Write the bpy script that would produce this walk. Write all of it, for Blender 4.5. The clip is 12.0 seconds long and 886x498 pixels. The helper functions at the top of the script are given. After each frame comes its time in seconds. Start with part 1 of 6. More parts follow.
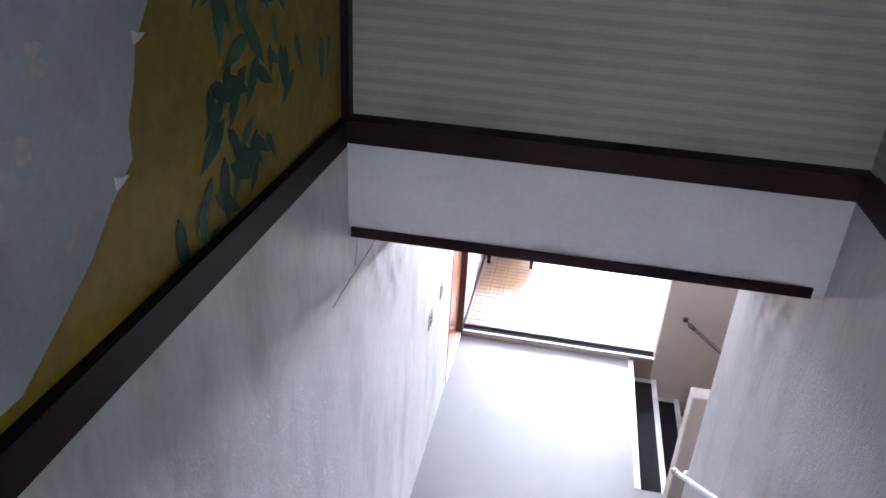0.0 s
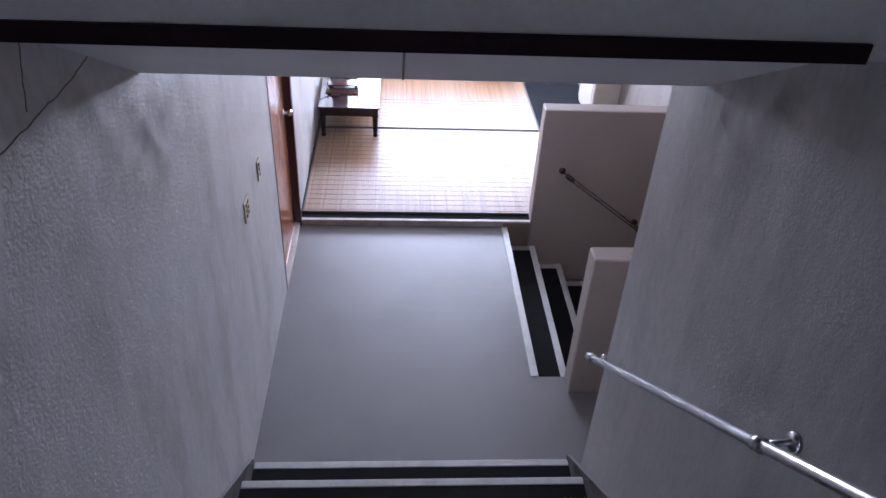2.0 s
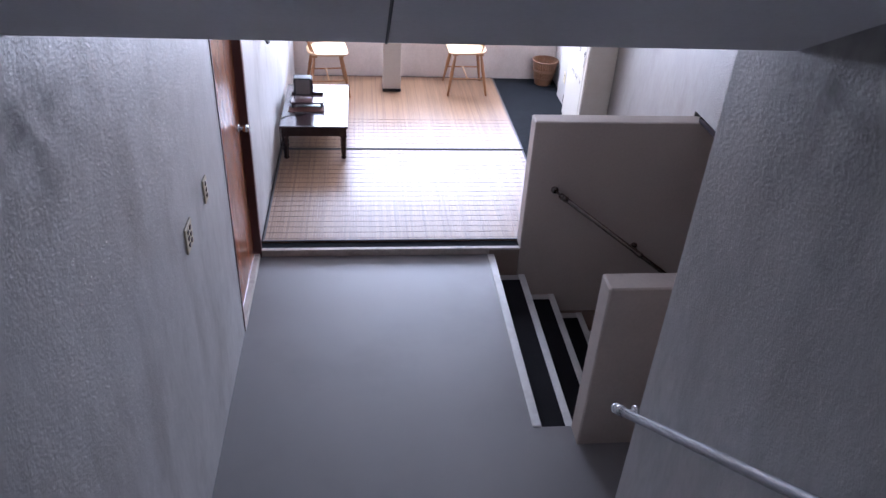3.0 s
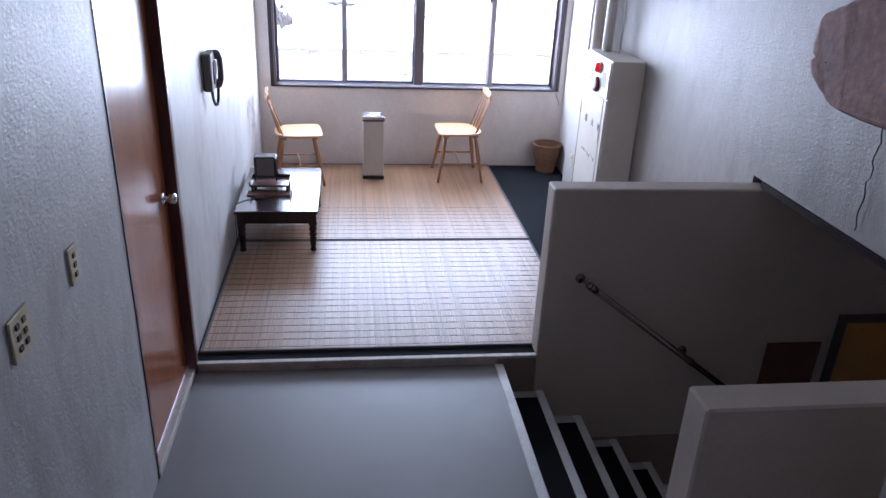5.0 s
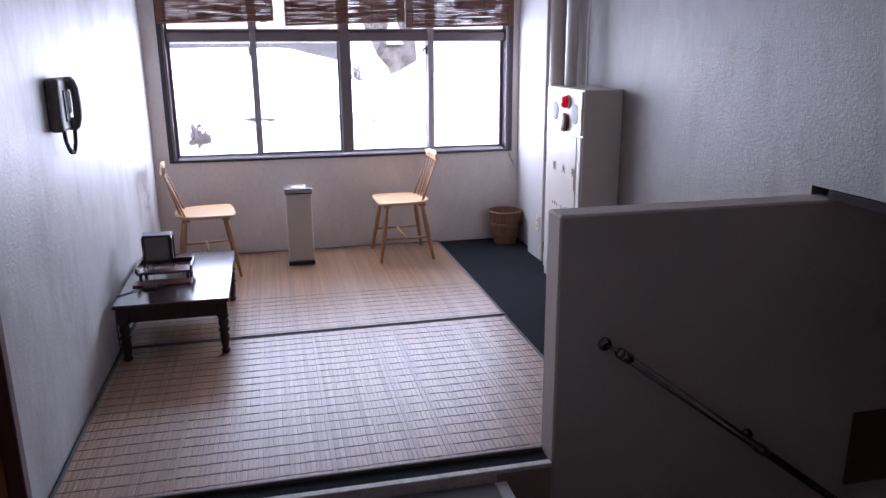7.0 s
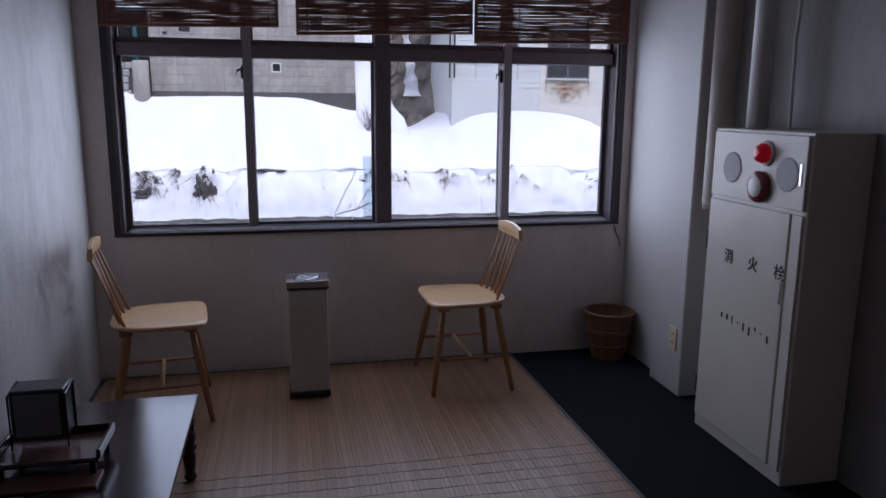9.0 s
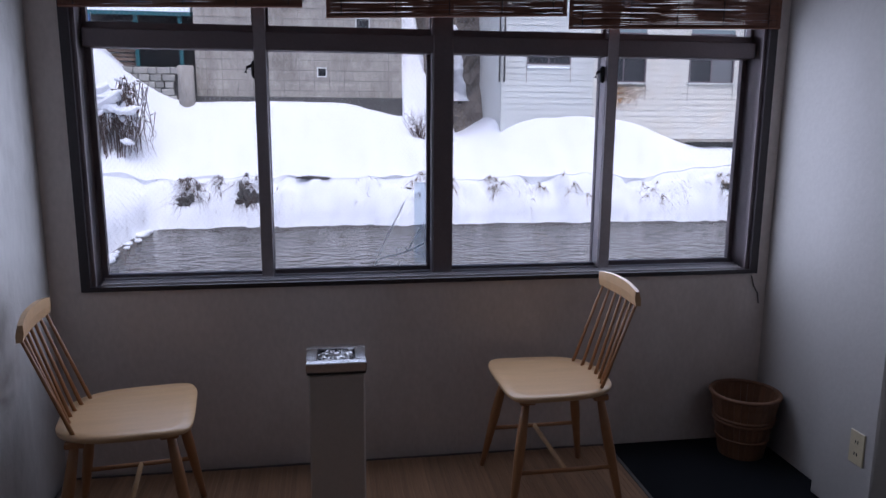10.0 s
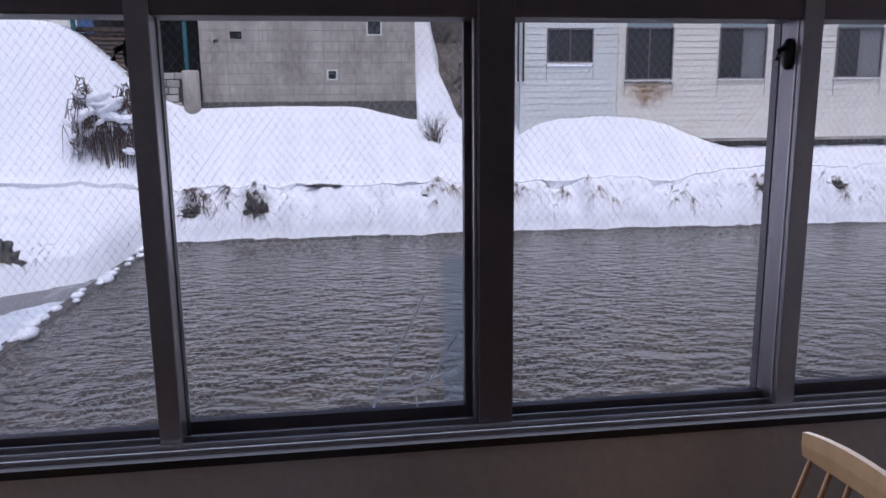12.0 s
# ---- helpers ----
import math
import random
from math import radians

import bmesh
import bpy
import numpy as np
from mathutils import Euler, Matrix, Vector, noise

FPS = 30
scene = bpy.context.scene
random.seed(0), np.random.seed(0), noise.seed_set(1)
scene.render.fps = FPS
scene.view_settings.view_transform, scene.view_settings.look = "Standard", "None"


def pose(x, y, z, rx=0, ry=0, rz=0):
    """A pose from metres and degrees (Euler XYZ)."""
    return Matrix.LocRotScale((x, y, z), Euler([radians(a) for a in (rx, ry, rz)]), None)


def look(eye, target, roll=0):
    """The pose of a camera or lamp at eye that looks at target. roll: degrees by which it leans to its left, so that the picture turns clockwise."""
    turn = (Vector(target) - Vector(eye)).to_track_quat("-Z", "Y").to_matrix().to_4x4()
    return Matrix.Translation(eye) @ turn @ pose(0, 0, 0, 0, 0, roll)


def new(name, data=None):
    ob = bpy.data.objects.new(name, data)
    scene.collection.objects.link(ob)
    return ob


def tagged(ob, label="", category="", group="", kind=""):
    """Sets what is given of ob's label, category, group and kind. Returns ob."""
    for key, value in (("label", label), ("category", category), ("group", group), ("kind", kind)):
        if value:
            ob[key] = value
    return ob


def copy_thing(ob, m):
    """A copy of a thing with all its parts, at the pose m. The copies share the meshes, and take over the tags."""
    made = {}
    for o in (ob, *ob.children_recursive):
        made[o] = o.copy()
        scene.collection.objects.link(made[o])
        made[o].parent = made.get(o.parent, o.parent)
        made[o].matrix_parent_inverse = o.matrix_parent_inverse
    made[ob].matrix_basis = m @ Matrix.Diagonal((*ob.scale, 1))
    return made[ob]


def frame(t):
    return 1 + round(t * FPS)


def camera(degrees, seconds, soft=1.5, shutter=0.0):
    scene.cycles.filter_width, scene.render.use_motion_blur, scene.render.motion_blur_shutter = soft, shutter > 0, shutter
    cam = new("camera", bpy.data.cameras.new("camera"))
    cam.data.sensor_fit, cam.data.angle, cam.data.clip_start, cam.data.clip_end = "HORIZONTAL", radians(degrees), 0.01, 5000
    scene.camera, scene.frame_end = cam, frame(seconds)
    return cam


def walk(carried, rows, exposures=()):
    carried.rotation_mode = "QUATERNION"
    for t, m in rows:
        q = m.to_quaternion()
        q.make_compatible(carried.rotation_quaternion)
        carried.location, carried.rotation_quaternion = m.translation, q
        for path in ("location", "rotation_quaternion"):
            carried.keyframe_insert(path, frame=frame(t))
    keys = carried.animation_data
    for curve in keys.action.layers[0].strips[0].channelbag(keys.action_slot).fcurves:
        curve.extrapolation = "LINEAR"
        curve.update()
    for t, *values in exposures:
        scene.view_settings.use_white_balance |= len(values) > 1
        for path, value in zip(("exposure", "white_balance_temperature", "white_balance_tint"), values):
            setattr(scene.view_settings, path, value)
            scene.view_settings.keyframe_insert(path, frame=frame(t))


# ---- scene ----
cam = camera(62.2, 12.0)
PATH = [
    (0, (0.06, 0.337, 4.094), (-0.232, 2.085, 3.167), 3.3),
    (0.5, (0.108, 0.567, 3.928), (-0.017, 2.248, 2.853), 0.3),
    (1, (0.096, 0.837, 3.723), (0.119, 2.487, 2.594), -0.8),
    (1.5, (0.063, 1.125, 3.522), (0.208, 2.763, 2.385), 2.4),
    (2, (0.044, 1.419, 3.318), (0.175, 3.036, 2.15), 3.2),
    (2.5, (0.008, 1.689, 3.123), (0.184, 3.324, 1.985), 3.5),
    (4.5, (0.078, 2.723, 2.374), (0.324, 4.488, 1.465), 2.9),
    (5, (0.112, 2.936, 2.229), (0.362, 4.745, 1.414), 2.8),
    (5.5, (0.097, 3.154, 2.089), (0.418, 4.985, 1.352), 3.1),
    (6, (0.131, 3.412, 1.906), (0.501, 5.263, 1.244), 3.4),
    (6.5, (0.118, 3.684, 1.731), (0.544, 5.532, 1.096), 1.6),
    (7, (0.159, 3.983, 1.577), (0.595, 5.864, 1.056), -0.4),
    (7.5, (0.168, 4.365, 1.416), (0.655, 6.273, 1.066), -0.7),
    (7.7, (0.165, 4.573, 1.395), (0.704, 6.48, 1.13), -0.7),
    (9.5, (0.265, 6.533, 1.429), (0.62, 8.459, 1.021), 0.7),
    (10, (0.314, 7.065, 1.434), (0.619, 9.007, 1.065), 0.4),
    (10.5, (0.38, 7.597, 1.445), (0.665, 9.541, 1.07), -0.0),
    (11, (0.401, 7.99, 1.471), (0.654, 9.941, 1.115), -0.1),
    (11.5, (0.394, 8.242, 1.477), (0.666, 10.199, 1.168), -0.3),
    (12, (0.45, 8.461, 1.466), (0.712, 10.41, 1.101), -0.6),
]
EXPOSURES = [(0, 5.68, 5700, 16), (0.5, 4.55, 5550, 18), (1.5, 4.0, 5480, 23), (2.5, 3.65, 5450, 23), (4.5, 3.05, 5280, 17), (5.5, 2.6, 5300, 17), (6.5, 2.44, 5420, 22), (7.0, 2.25, 5500, 25), (7.5, 1.87, 5600, 25), (9.3, -0.02, 5450, 20), (10.0, 0.05, 5450, 21), (10.5, -0.05, 5540, 21), (12, -0.34, 5580, 22)]
walk(cam, [(t, look(eye, target, roll)) for t, eye, target, roll in PATH], EXPOSURES)

# ---- daylight: an overcast winter sky ----
world = bpy.data.worlds.new("overcast_sky")
scene.world = world
world.use_nodes = True
_wn = world.node_tree.nodes
_bg = _wn["Background"]
_sky = _wn.new("ShaderNodeTexSky")
_sky.sky_type = "NISHITA"
_sky.sun_disc = False
_sky.sun_elevation, _sky.sun_rotation = radians(66), radians(171)
_sky.air_density, _sky.dust_density, _sky.ozone_density = 1.0, 6.0, 1.0
world.node_tree.links.new(_sky.outputs[0], _bg.inputs[0])
_bg.inputs[1].default_value = 0.15
sun = new("sun", bpy.data.lights.new("sun", "SUN"))
sun.data.energy, sun.data.angle, sun.data.color = 1.1, radians(40), (1.0, 0.97, 0.93)
sun.matrix_world = look((0, 0, 60), (-4, 26, 0))


def sky_lamp(name, place, aim, w, h, watts):
    """An area lamp that stands in for the sky's light through an opening."""
    ob = new(name, bpy.data.lights.new(name, "AREA"))
    ob.data.shape, ob.data.size, ob.data.size_y, ob.data.energy, ob.data.color = "RECTANGLE", w, h, watts, (0.92, 0.96, 1.0)
    ob.matrix_world = look(place, aim)
    return ob


sky_lamp("lounge_window_light", (0.765, 9.958, 1.275), (0.765, 5.0, 1.275), 2.60, 0.97, 18)
# Added lamp in an unseen, made-up opening; lifts the upper hall from behind.
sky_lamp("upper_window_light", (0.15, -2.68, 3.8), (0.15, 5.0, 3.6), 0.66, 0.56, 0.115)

# ---- materials ----
def mat(name, col, rough=0.6, metal=0.0, var=0.12, scale=6.0, fine=90.0, bump=0.15, stretch=(1, 1, 1), dirt=None, dirt_scale=1.2, dirt_amount=0.5, per_piece=0.0, spec=0.5, emit=None, whole=False):
    """A procedural surface: two scales of colour change, fine relief, optional stains of another colour."""
    m = bpy.data.materials.new(name)
    m.use_nodes = True
    nt = m.node_tree
    N, L = nt.nodes, nt.links
    b = N["Principled BSDF"]
    tc = N.new("ShaderNodeTexCoord")
    mp = N.new("ShaderNodeMapping")
    mp.inputs["Scale"].default_value = stretch
    L.new(N.new("ShaderNodeNewGeometry").outputs["Position"] if whole else tc.outputs["Object"], mp.inputs[0])
    n1, n2 = N.new("ShaderNodeTexNoise"), N.new("ShaderNodeTexNoise")
    n1.inputs["Scale"].default_value, n1.inputs["Detail"].default_value = scale, 5
    n2.inputs["Scale"].default_value, n2.inputs["Detail"].default_value = fine, 3
    L.new(mp.outputs[0], n1.inputs[0]), L.new(mp.outputs[0], n2.inputs[0])
    add = N.new("ShaderNodeMath")
    add.operation = "ADD"
    L.new(n1.outputs[0], add.inputs[0]), L.new(n2.outputs[0], add.inputs[1])
    ramp = N.new("ShaderNodeMapRange")
    ramp.inputs["From Min"].default_value, ramp.inputs["From Max"].default_value = 0.6, 1.4
    ramp.inputs["To Min"].default_value, ramp.inputs["To Max"].default_value = 1 - var, 1 + var
    L.new(add.outputs[0], ramp.inputs[0])
    out = ramp.outputs[0]
    if per_piece:
        oi, pr, mul = N.new("ShaderNodeObjectInfo"), N.new("ShaderNodeMapRange"), N.new("ShaderNodeMath")
        pr.inputs["To Min"].default_value, pr.inputs["To Max"].default_value = 1 - per_piece, 1 + per_piece
        mul.operation = "MULTIPLY"
        L.new(oi.outputs["Random"], pr.inputs[0]), L.new(pr.outputs[0], mul.inputs[0]), L.new(out, mul.inputs[1])
        out = mul.outputs[0]
    vm = N.new("ShaderNodeVectorMath")
    vm.operation = "SCALE"
    vm.inputs[0].default_value = col
    L.new(out, vm.inputs["Scale"])
    colour = vm.outputs[0]
    if dirt:
        n3, r3, mx = N.new("ShaderNodeTexNoise"), N.new("ShaderNodeMapRange"), N.new("ShaderNodeMix")
        n3.inputs["Scale"].default_value, n3.inputs["Detail"].default_value, n3.inputs["Roughness"].default_value = dirt_scale, 8, 0.65
        r3.inputs["From Min"].default_value, r3.inputs["From Max"].default_value, r3.inputs["To Max"].default_value = 0.5, 0.75, dirt_amount
        mx.data_type = "RGBA"
        mx.inputs["B"].default_value = (*dirt, 1)
        for k in mx.inputs:
            if k.type == "RGBA" and k.name == "B":
                k.default_value = (*dirt, 1)
        L.new(mp.outputs[0], n3.inputs[0]), L.new(n3.outputs[0], r3.inputs[0]), L.new(r3.outputs[0], mx.inputs[0])
        for k in mx.inputs:
            if k.type == "RGBA" and k.name == "A":
                L.new(colour, k)
        colour = [k for k in mx.outputs if k.type == "RGBA"][0]
    L.new(colour, b.inputs["Base Color"])
    b.inputs["Roughness"].default_value, b.inputs["Metallic"].default_value = rough, metal
    b.inputs["Specular IOR Level"].default_value = spec
    if bump:
        bp = N.new("ShaderNodeBump")
        bp.inputs["Strength"].default_value, bp.inputs["Distance"].default_value = bump, 0.01
        L.new(add.outputs[0], bp.inputs["Height"]), L.new(bp.outputs[0], b.inputs["Normal"])
    if emit:
        b.inputs["Emission Color"].default_value, b.inputs["Emission Strength"].default_value = (*emit[0], 1), emit[1]
    return m


def stucco(name, col, dirt, amount, relief=0.18):
    """Painted trowelled plaster with a coarse sprayed relief."""
    m = mat(name, col, 0.7, var=0.13, scale=5, fine=38, bump=0.0, stretch=(1, 1, 0.35), dirt=dirt, dirt_scale=2.6, dirt_amount=amount)
    N, L = m.node_tree.nodes, m.node_tree.links
    tc, vo, no, ad, bp = N.new("ShaderNodeTexCoord"), N.new("ShaderNodeTexNoise"), N.new("ShaderNodeTexNoise"), N.new("ShaderNodeMath"), N.new("ShaderNodeBump")
    vo.inputs["Scale"].default_value, vo.inputs["Detail"].default_value = 64, 6
    no.inputs["Scale"].default_value, no.inputs["Detail"].default_value = 140, 3
    ad.operation = "ADD"
    L.new(tc.outputs["Object"], vo.inputs[0]), L.new(tc.outputs["Object"], no.inputs[0])
    L.new(vo.outputs[0], ad.inputs[0]), L.new(no.outputs[0], ad.inputs[1])
    bp.inputs["Strength"].default_value, bp.inputs["Distance"].default_value = relief, 0.011
    L.new(ad.outputs[0], bp.inputs["Height"]), L.new(bp.outputs[0], N["Principled BSDF"].inputs["Normal"])
    N["Principled BSDF"].inputs["Roughness"].default_value = 0.5
    return m


def glass_material(name):
    m = bpy.data.materials.new(name)
    m.use_nodes = True
    N, L = m.node_tree.nodes, m.node_tree.links
    tr, gl, mx, lw = N.new("ShaderNodeBsdfTransparent"), N.new("ShaderNodeBsdfGlossy"), N.new("ShaderNodeMixShader"), N.new("ShaderNodeFresnel")
    tr.inputs[0].default_value = (0.95, 0.97, 0.97, 1)
    gl.inputs["Roughness"].default_value = 0.02
    lw.inputs[0].default_value = 1.45
    L.new(lw.outputs[0], mx.inputs[0]), L.new(tr.outputs[0], mx.inputs[1]), L.new(gl.outputs[0], mx.inputs[2])
    L.new(mx.outputs[0], N["Material Output"].inputs[0])
    return m


M_WALL = stucco("stucco_white", (0.53, 0.517, 0.503), (0.25, 0.23, 0.213), 0.8)
# White stucco of the right wall, dimmed in colour where less light falls.
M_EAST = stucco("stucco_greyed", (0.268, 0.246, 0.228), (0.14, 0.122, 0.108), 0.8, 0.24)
# Handrail wall's stucco, darkened in colour for the flatter angle of light on it.
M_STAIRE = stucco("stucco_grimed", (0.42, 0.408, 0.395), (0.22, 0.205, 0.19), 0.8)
M_WINWALL = mat("smoke_stained_paint", (0.66, 0.59, 0.545), 0.6, var=0.10, scale=2, fine=60, bump=0.10, dirt=(0.44, 0.365, 0.31), dirt_scale=1.4, dirt_amount=0.7, stretch=(1, 1, 0.6))
M_PARTITION = mat("greyed_cream_paint", (0.50, 0.435, 0.385), 0.6, var=0.08, scale=2, fine=60, bump=0.08, dirt=(0.32, 0.275, 0.24), dirt_scale=0.9, dirt_amount=0.45)
M_COLUMN = mat("column_white_paint", (0.49, 0.468, 0.448), 0.6, var=0.06, scale=2, fine=60, bump=0.08, dirt=(0.38, 0.355, 0.33), dirt_scale=1.1, dirt_amount=0.4)
M_JOINT = mat("mortar_joint", (0.19, 0.178, 0.163), 0.9, var=0.3, scale=1.5, bump=0)
# Taupe darkens the stairwell walls in place of the shade there.
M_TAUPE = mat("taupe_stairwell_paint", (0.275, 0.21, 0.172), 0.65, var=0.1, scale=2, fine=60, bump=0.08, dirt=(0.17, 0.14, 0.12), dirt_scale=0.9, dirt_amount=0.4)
M_PLAIN = mat("plain_white_paint", (0.53, 0.505, 0.48), 0.6, var=0.07, scale=2, fine=60, bump=0.08, dirt=(0.42, 0.39, 0.36), dirt_scale=0.9, dirt_amount=0.35)
M_SOFFIT = mat("old_ceiling_paint", (0.55, 0.53, 0.52), 0.7, var=0.07, scale=2, bump=0.1, dirt=(0.36, 0.33, 0.31), dirt_amount=0.3)
M_LINO = mat("grey_linoleum", (0.245, 0.238, 0.243), 0.42, var=0.08, scale=2.2, fine=300, bump=0.03, dirt=(0.15, 0.145, 0.155), dirt_scale=0.9, dirt_amount=0.5)
M_CARPET = mat("dark_blue_grey_carpet", (0.011, 0.0125, 0.0155), 0.95, var=0.25, scale=5, fine=400, bump=0.5, spec=0.15)
M_TREAD = mat("black_rubber_tread", (0.013, 0.012, 0.014), 0.85, var=0.2, scale=8, fine=200, bump=0.15, spec=0.12)
M_NOSE = mat("pale_nosing", (0.70, 0.70, 0.68), 0.5, var=0.12, scale=9, bump=0.1, dirt=(0.3, 0.28, 0.26), dirt_scale=7, dirt_amount=0.5)
M_DARKWOOD = mat("dark_trim_wood", (0.017, 0.006, 0.008), 0.55, spec=0.12, var=0.25, scale=4, fine=60, bump=0.1, stretch=(1, 1, 5))
M_SKIRT = mat("grey_brown_skirting", (0.11, 0.095, 0.09), 0.5, var=0.15, scale=5)
M_DOOR = mat("orange_brown_veneer", (0.33, 0.115, 0.048), 0.24, var=0.22, scale=2.0, fine=30, bump=0.03, stretch=(7, 7, 0.7))
M_JAMB = mat("red_brown_jamb", (0.085, 0.026, 0.022), 0.35, var=0.2, scale=4, fine=50, bump=0.05, stretch=(4, 4, 0.6))
M_SILL = mat("worn_pale_board", (0.55, 0.50, 0.45), 0.6, var=0.2, scale=8, bump=0.2, dirt=(0.22, 0.17, 0.14), dirt_scale=12, dirt_amount=0.7)
M_STEEL = mat("brushed_steel", (0.62, 0.62, 0.63), 0.25, 1.0, var=0.08, scale=20, fine=200, bump=0.02)
M_DULLSTEEL = mat("tarnished_steel", (0.24, 0.20, 0.178), 0.22, 1.0, var=0.2, scale=20, fine=200, bump=0.04)
M_ALU = mat("anodised_aluminium", (0.20, 0.17, 0.178), 0.42, 0.4, var=0.08, scale=10, fine=80, bump=0.03)
M_ALUPOST = mat("satin_aluminium", (0.44, 0.41, 0.43), 0.3, 0.5, var=0.08, scale=10, fine=80, bump=0.03)
# Lighter metal paints the light caught along tracks and bead edges.
M_ALUBRIGHT = mat("worn_bright_aluminium", (0.62, 0.60, 0.62), 0.32, 0.7, var=0.15, scale=14, fine=120, bump=0.03)
M_BLACKTRIM = mat("black_window_trim", (0.026, 0.019, 0.022), 0.4, var=0.2, scale=8)
M_GLASS = glass_material("window_glass")
def lit_through(name, col, share_clear):
    """A thin sheet that lets daylight through: part clear, part diffusing."""
    m = bpy.data.materials.new(name)
    m.use_nodes = True
    N, L = m.node_tree.nodes, m.node_tree.links
    tr, tl, mx = N.new("ShaderNodeBsdfTransparent"), N.new("ShaderNodeBsdfTranslucent"), N.new("ShaderNodeMixShader")
    tl.inputs[0].default_value = tr.inputs[0].default_value = (*col, 1)
    mx.inputs[0].default_value = 1 - share_clear
    L.new(tr.outputs[0], mx.inputs[1]), L.new(tl.outputs[0], mx.inputs[2]), L.new(mx.outputs[0], N["Material Output"].inputs[0])
    return m


M_WIRE = lit_through("embedded_wire", (0.80, 0.82, 0.85), 0.55)
M_CRACK = lit_through("bright_glass_crack", (1.0, 1.0, 1.0), 0.0)
M_MAT = mat("bamboo_slat", (0.27, 0.158, 0.09), 0.36, spec=0.42, whole=True, var=0.3, scale=3.0, fine=18, bump=0.05, stretch=(30, 0.8, 1), per_piece=0.16, dirt=(0.15, 0.085, 0.06), dirt_scale=0.5, dirt_amount=0.3)
M_STITCH = mat("brown_mat_stitch", (0.155, 0.097, 0.064), 0.6, var=0.35, scale=30, bump=0.1)
M_STITCHPALE = mat("tan_mat_stitch", (0.16, 0.092, 0.055), 0.55, var=0.3, scale=30, bump=0.1)
M_BINDING = mat("dark_mat_binding", (0.10, 0.095, 0.095), 0.85, var=0.25, scale=40, fine=300, bump=0.3)
M_BEECH = mat("pale_beech", (0.55, 0.355, 0.185), 0.35, var=0.12, scale=2.5, fine=40, bump=0.04, stretch=(2, 14, 2))
M_BEECHDARK = mat("darker_beech_leg", (0.34, 0.165, 0.07), 0.4, var=0.15, scale=3, fine=40, bump=0.04, stretch=(14, 14, 1))
M_TABLE = mat("dark_lacquered_wood", (0.030, 0.017, 0.017), 0.16, var=0.3, scale=3, fine=40, bump=0.02, stretch=(10, 1, 1))
M_LACQUER = mat("red_brown_lacquer", (0.15, 0.085, 0.078), 0.2, var=0.2, scale=6, fine=60, bump=0.02)
M_ASH = mat("beige_painted_steel", (0.50, 0.45, 0.395), 0.45, var=0.06, scale=3, bump=0.03, dirt=(0.3, 0.25, 0.2), dirt_amount=0.3)
M_CHROME = mat("chromed_rim", (0.75, 0.75, 0.76), 0.15, 1.0, var=0.05, bump=0.01)
M_BLACK = mat("black_plastic", (0.015, 0.014, 0.015), 0.45, var=0.15, scale=20)
M_CABINET = mat("cream_painted_steel", (0.58, 0.54, 0.475), 0.4, var=0.05, scale=3, bump=0.03, dirt=(0.45, 0.36, 0.27), dirt_scale=2.5, dirt_amount=0.3)
M_DISC = mat("grey_speaker_cloth", (0.48, 0.48, 0.48), 0.8, var=0.1, scale=80, bump=0.2)
M_INK = mat("black_ink", (0.02, 0.02, 0.022), 0.6, var=0.1, bump=0)
M_REDLAMP = mat("red_lamp_dome", (0.42, 0.006, 0.012), 0.12, var=0.05, bump=0, emit=((1.0, 0.01, 0.03), 0.06))
M_BELL = mat("dark_red_bell", (0.15, 0.02, 0.024), 0.3, var=0.1, bump=0.02)
M_PHONE = mat("brown_grey_phone", (0.15, 0.128, 0.118), 0.4, var=0.12, scale=12, bump=0.02)
M_CARD = mat("white_card", (0.75, 0.74, 0.72), 0.6, var=0.06, scale=15, bump=0)
M_PLATE = mat("ivory_switch_plate", (0.60, 0.52, 0.35), 0.4, var=0.08, scale=15, bump=0.01)
M_BROWNBTN = mat("brown_rocker", (0.06, 0.035, 0.025), 0.4, var=0.1, bump=0)
M_BASKET = mat("split_bamboo", (0.19, 0.092, 0.047), 0.55, var=0.25, scale=12, fine=80, bump=0.15, per_piece=0.18)
M_PIPE = mat("taupe_painted_pipe", (0.30, 0.255, 0.22), 0.5, var=0.08, scale=4, bump=0.05)
M_PIPELIGHT = mat("white_painted_pipe", (0.55, 0.53, 0.51), 0.5, var=0.08, scale=4, bump=0.05)
M_REED = mat("brown_reed", (0.15, 0.060, 0.034), 0.6, var=0.4, scale=6, fine=60, bump=0.1, stretch=(3, 1, 20))
M_BURL = mat("weathered_wood_slab", (0.19, 0.105, 0.09), 0.7, spec=0.2, var=0.4, scale=5, fine=30, bump=0.25, dirt=(0.075, 0.082, 0.11), dirt_scale=3.5, dirt_amount=0.8)
M_GOLD = mat("olive_gold_wallpaper", (0.25, 0.175, 0.012), 0.6, var=0.35, scale=2.4, fine=25, bump=0.05, dirt=(0.115, 0.095, 0.012), dirt_scale=2.2, dirt_amount=0.85)
M_LEAF = mat("painted_green_leaf", (0.016, 0.075, 0.042), 0.5, var=0.4, scale=14, bump=0, per_piece=0.35)
M_LEAFEDGE = mat("painted_pale_outline", (0.20, 0.20, 0.07), 0.5, var=0.3, scale=14, bump=0)
M_TORN = mat("torn_paper_backing", (0.40, 0.42, 0.45), 0.8, var=0.1, scale=5, fine=50, bump=0.15, dirt=(0.27, 0.25, 0.24), dirt_scale=4, dirt_amount=0.7)
M_RIB = mat("beige_ribbed_wallpaper", (0.40, 0.37, 0.325), 0.7, var=0.07, scale=6, fine=90, bump=0.1)
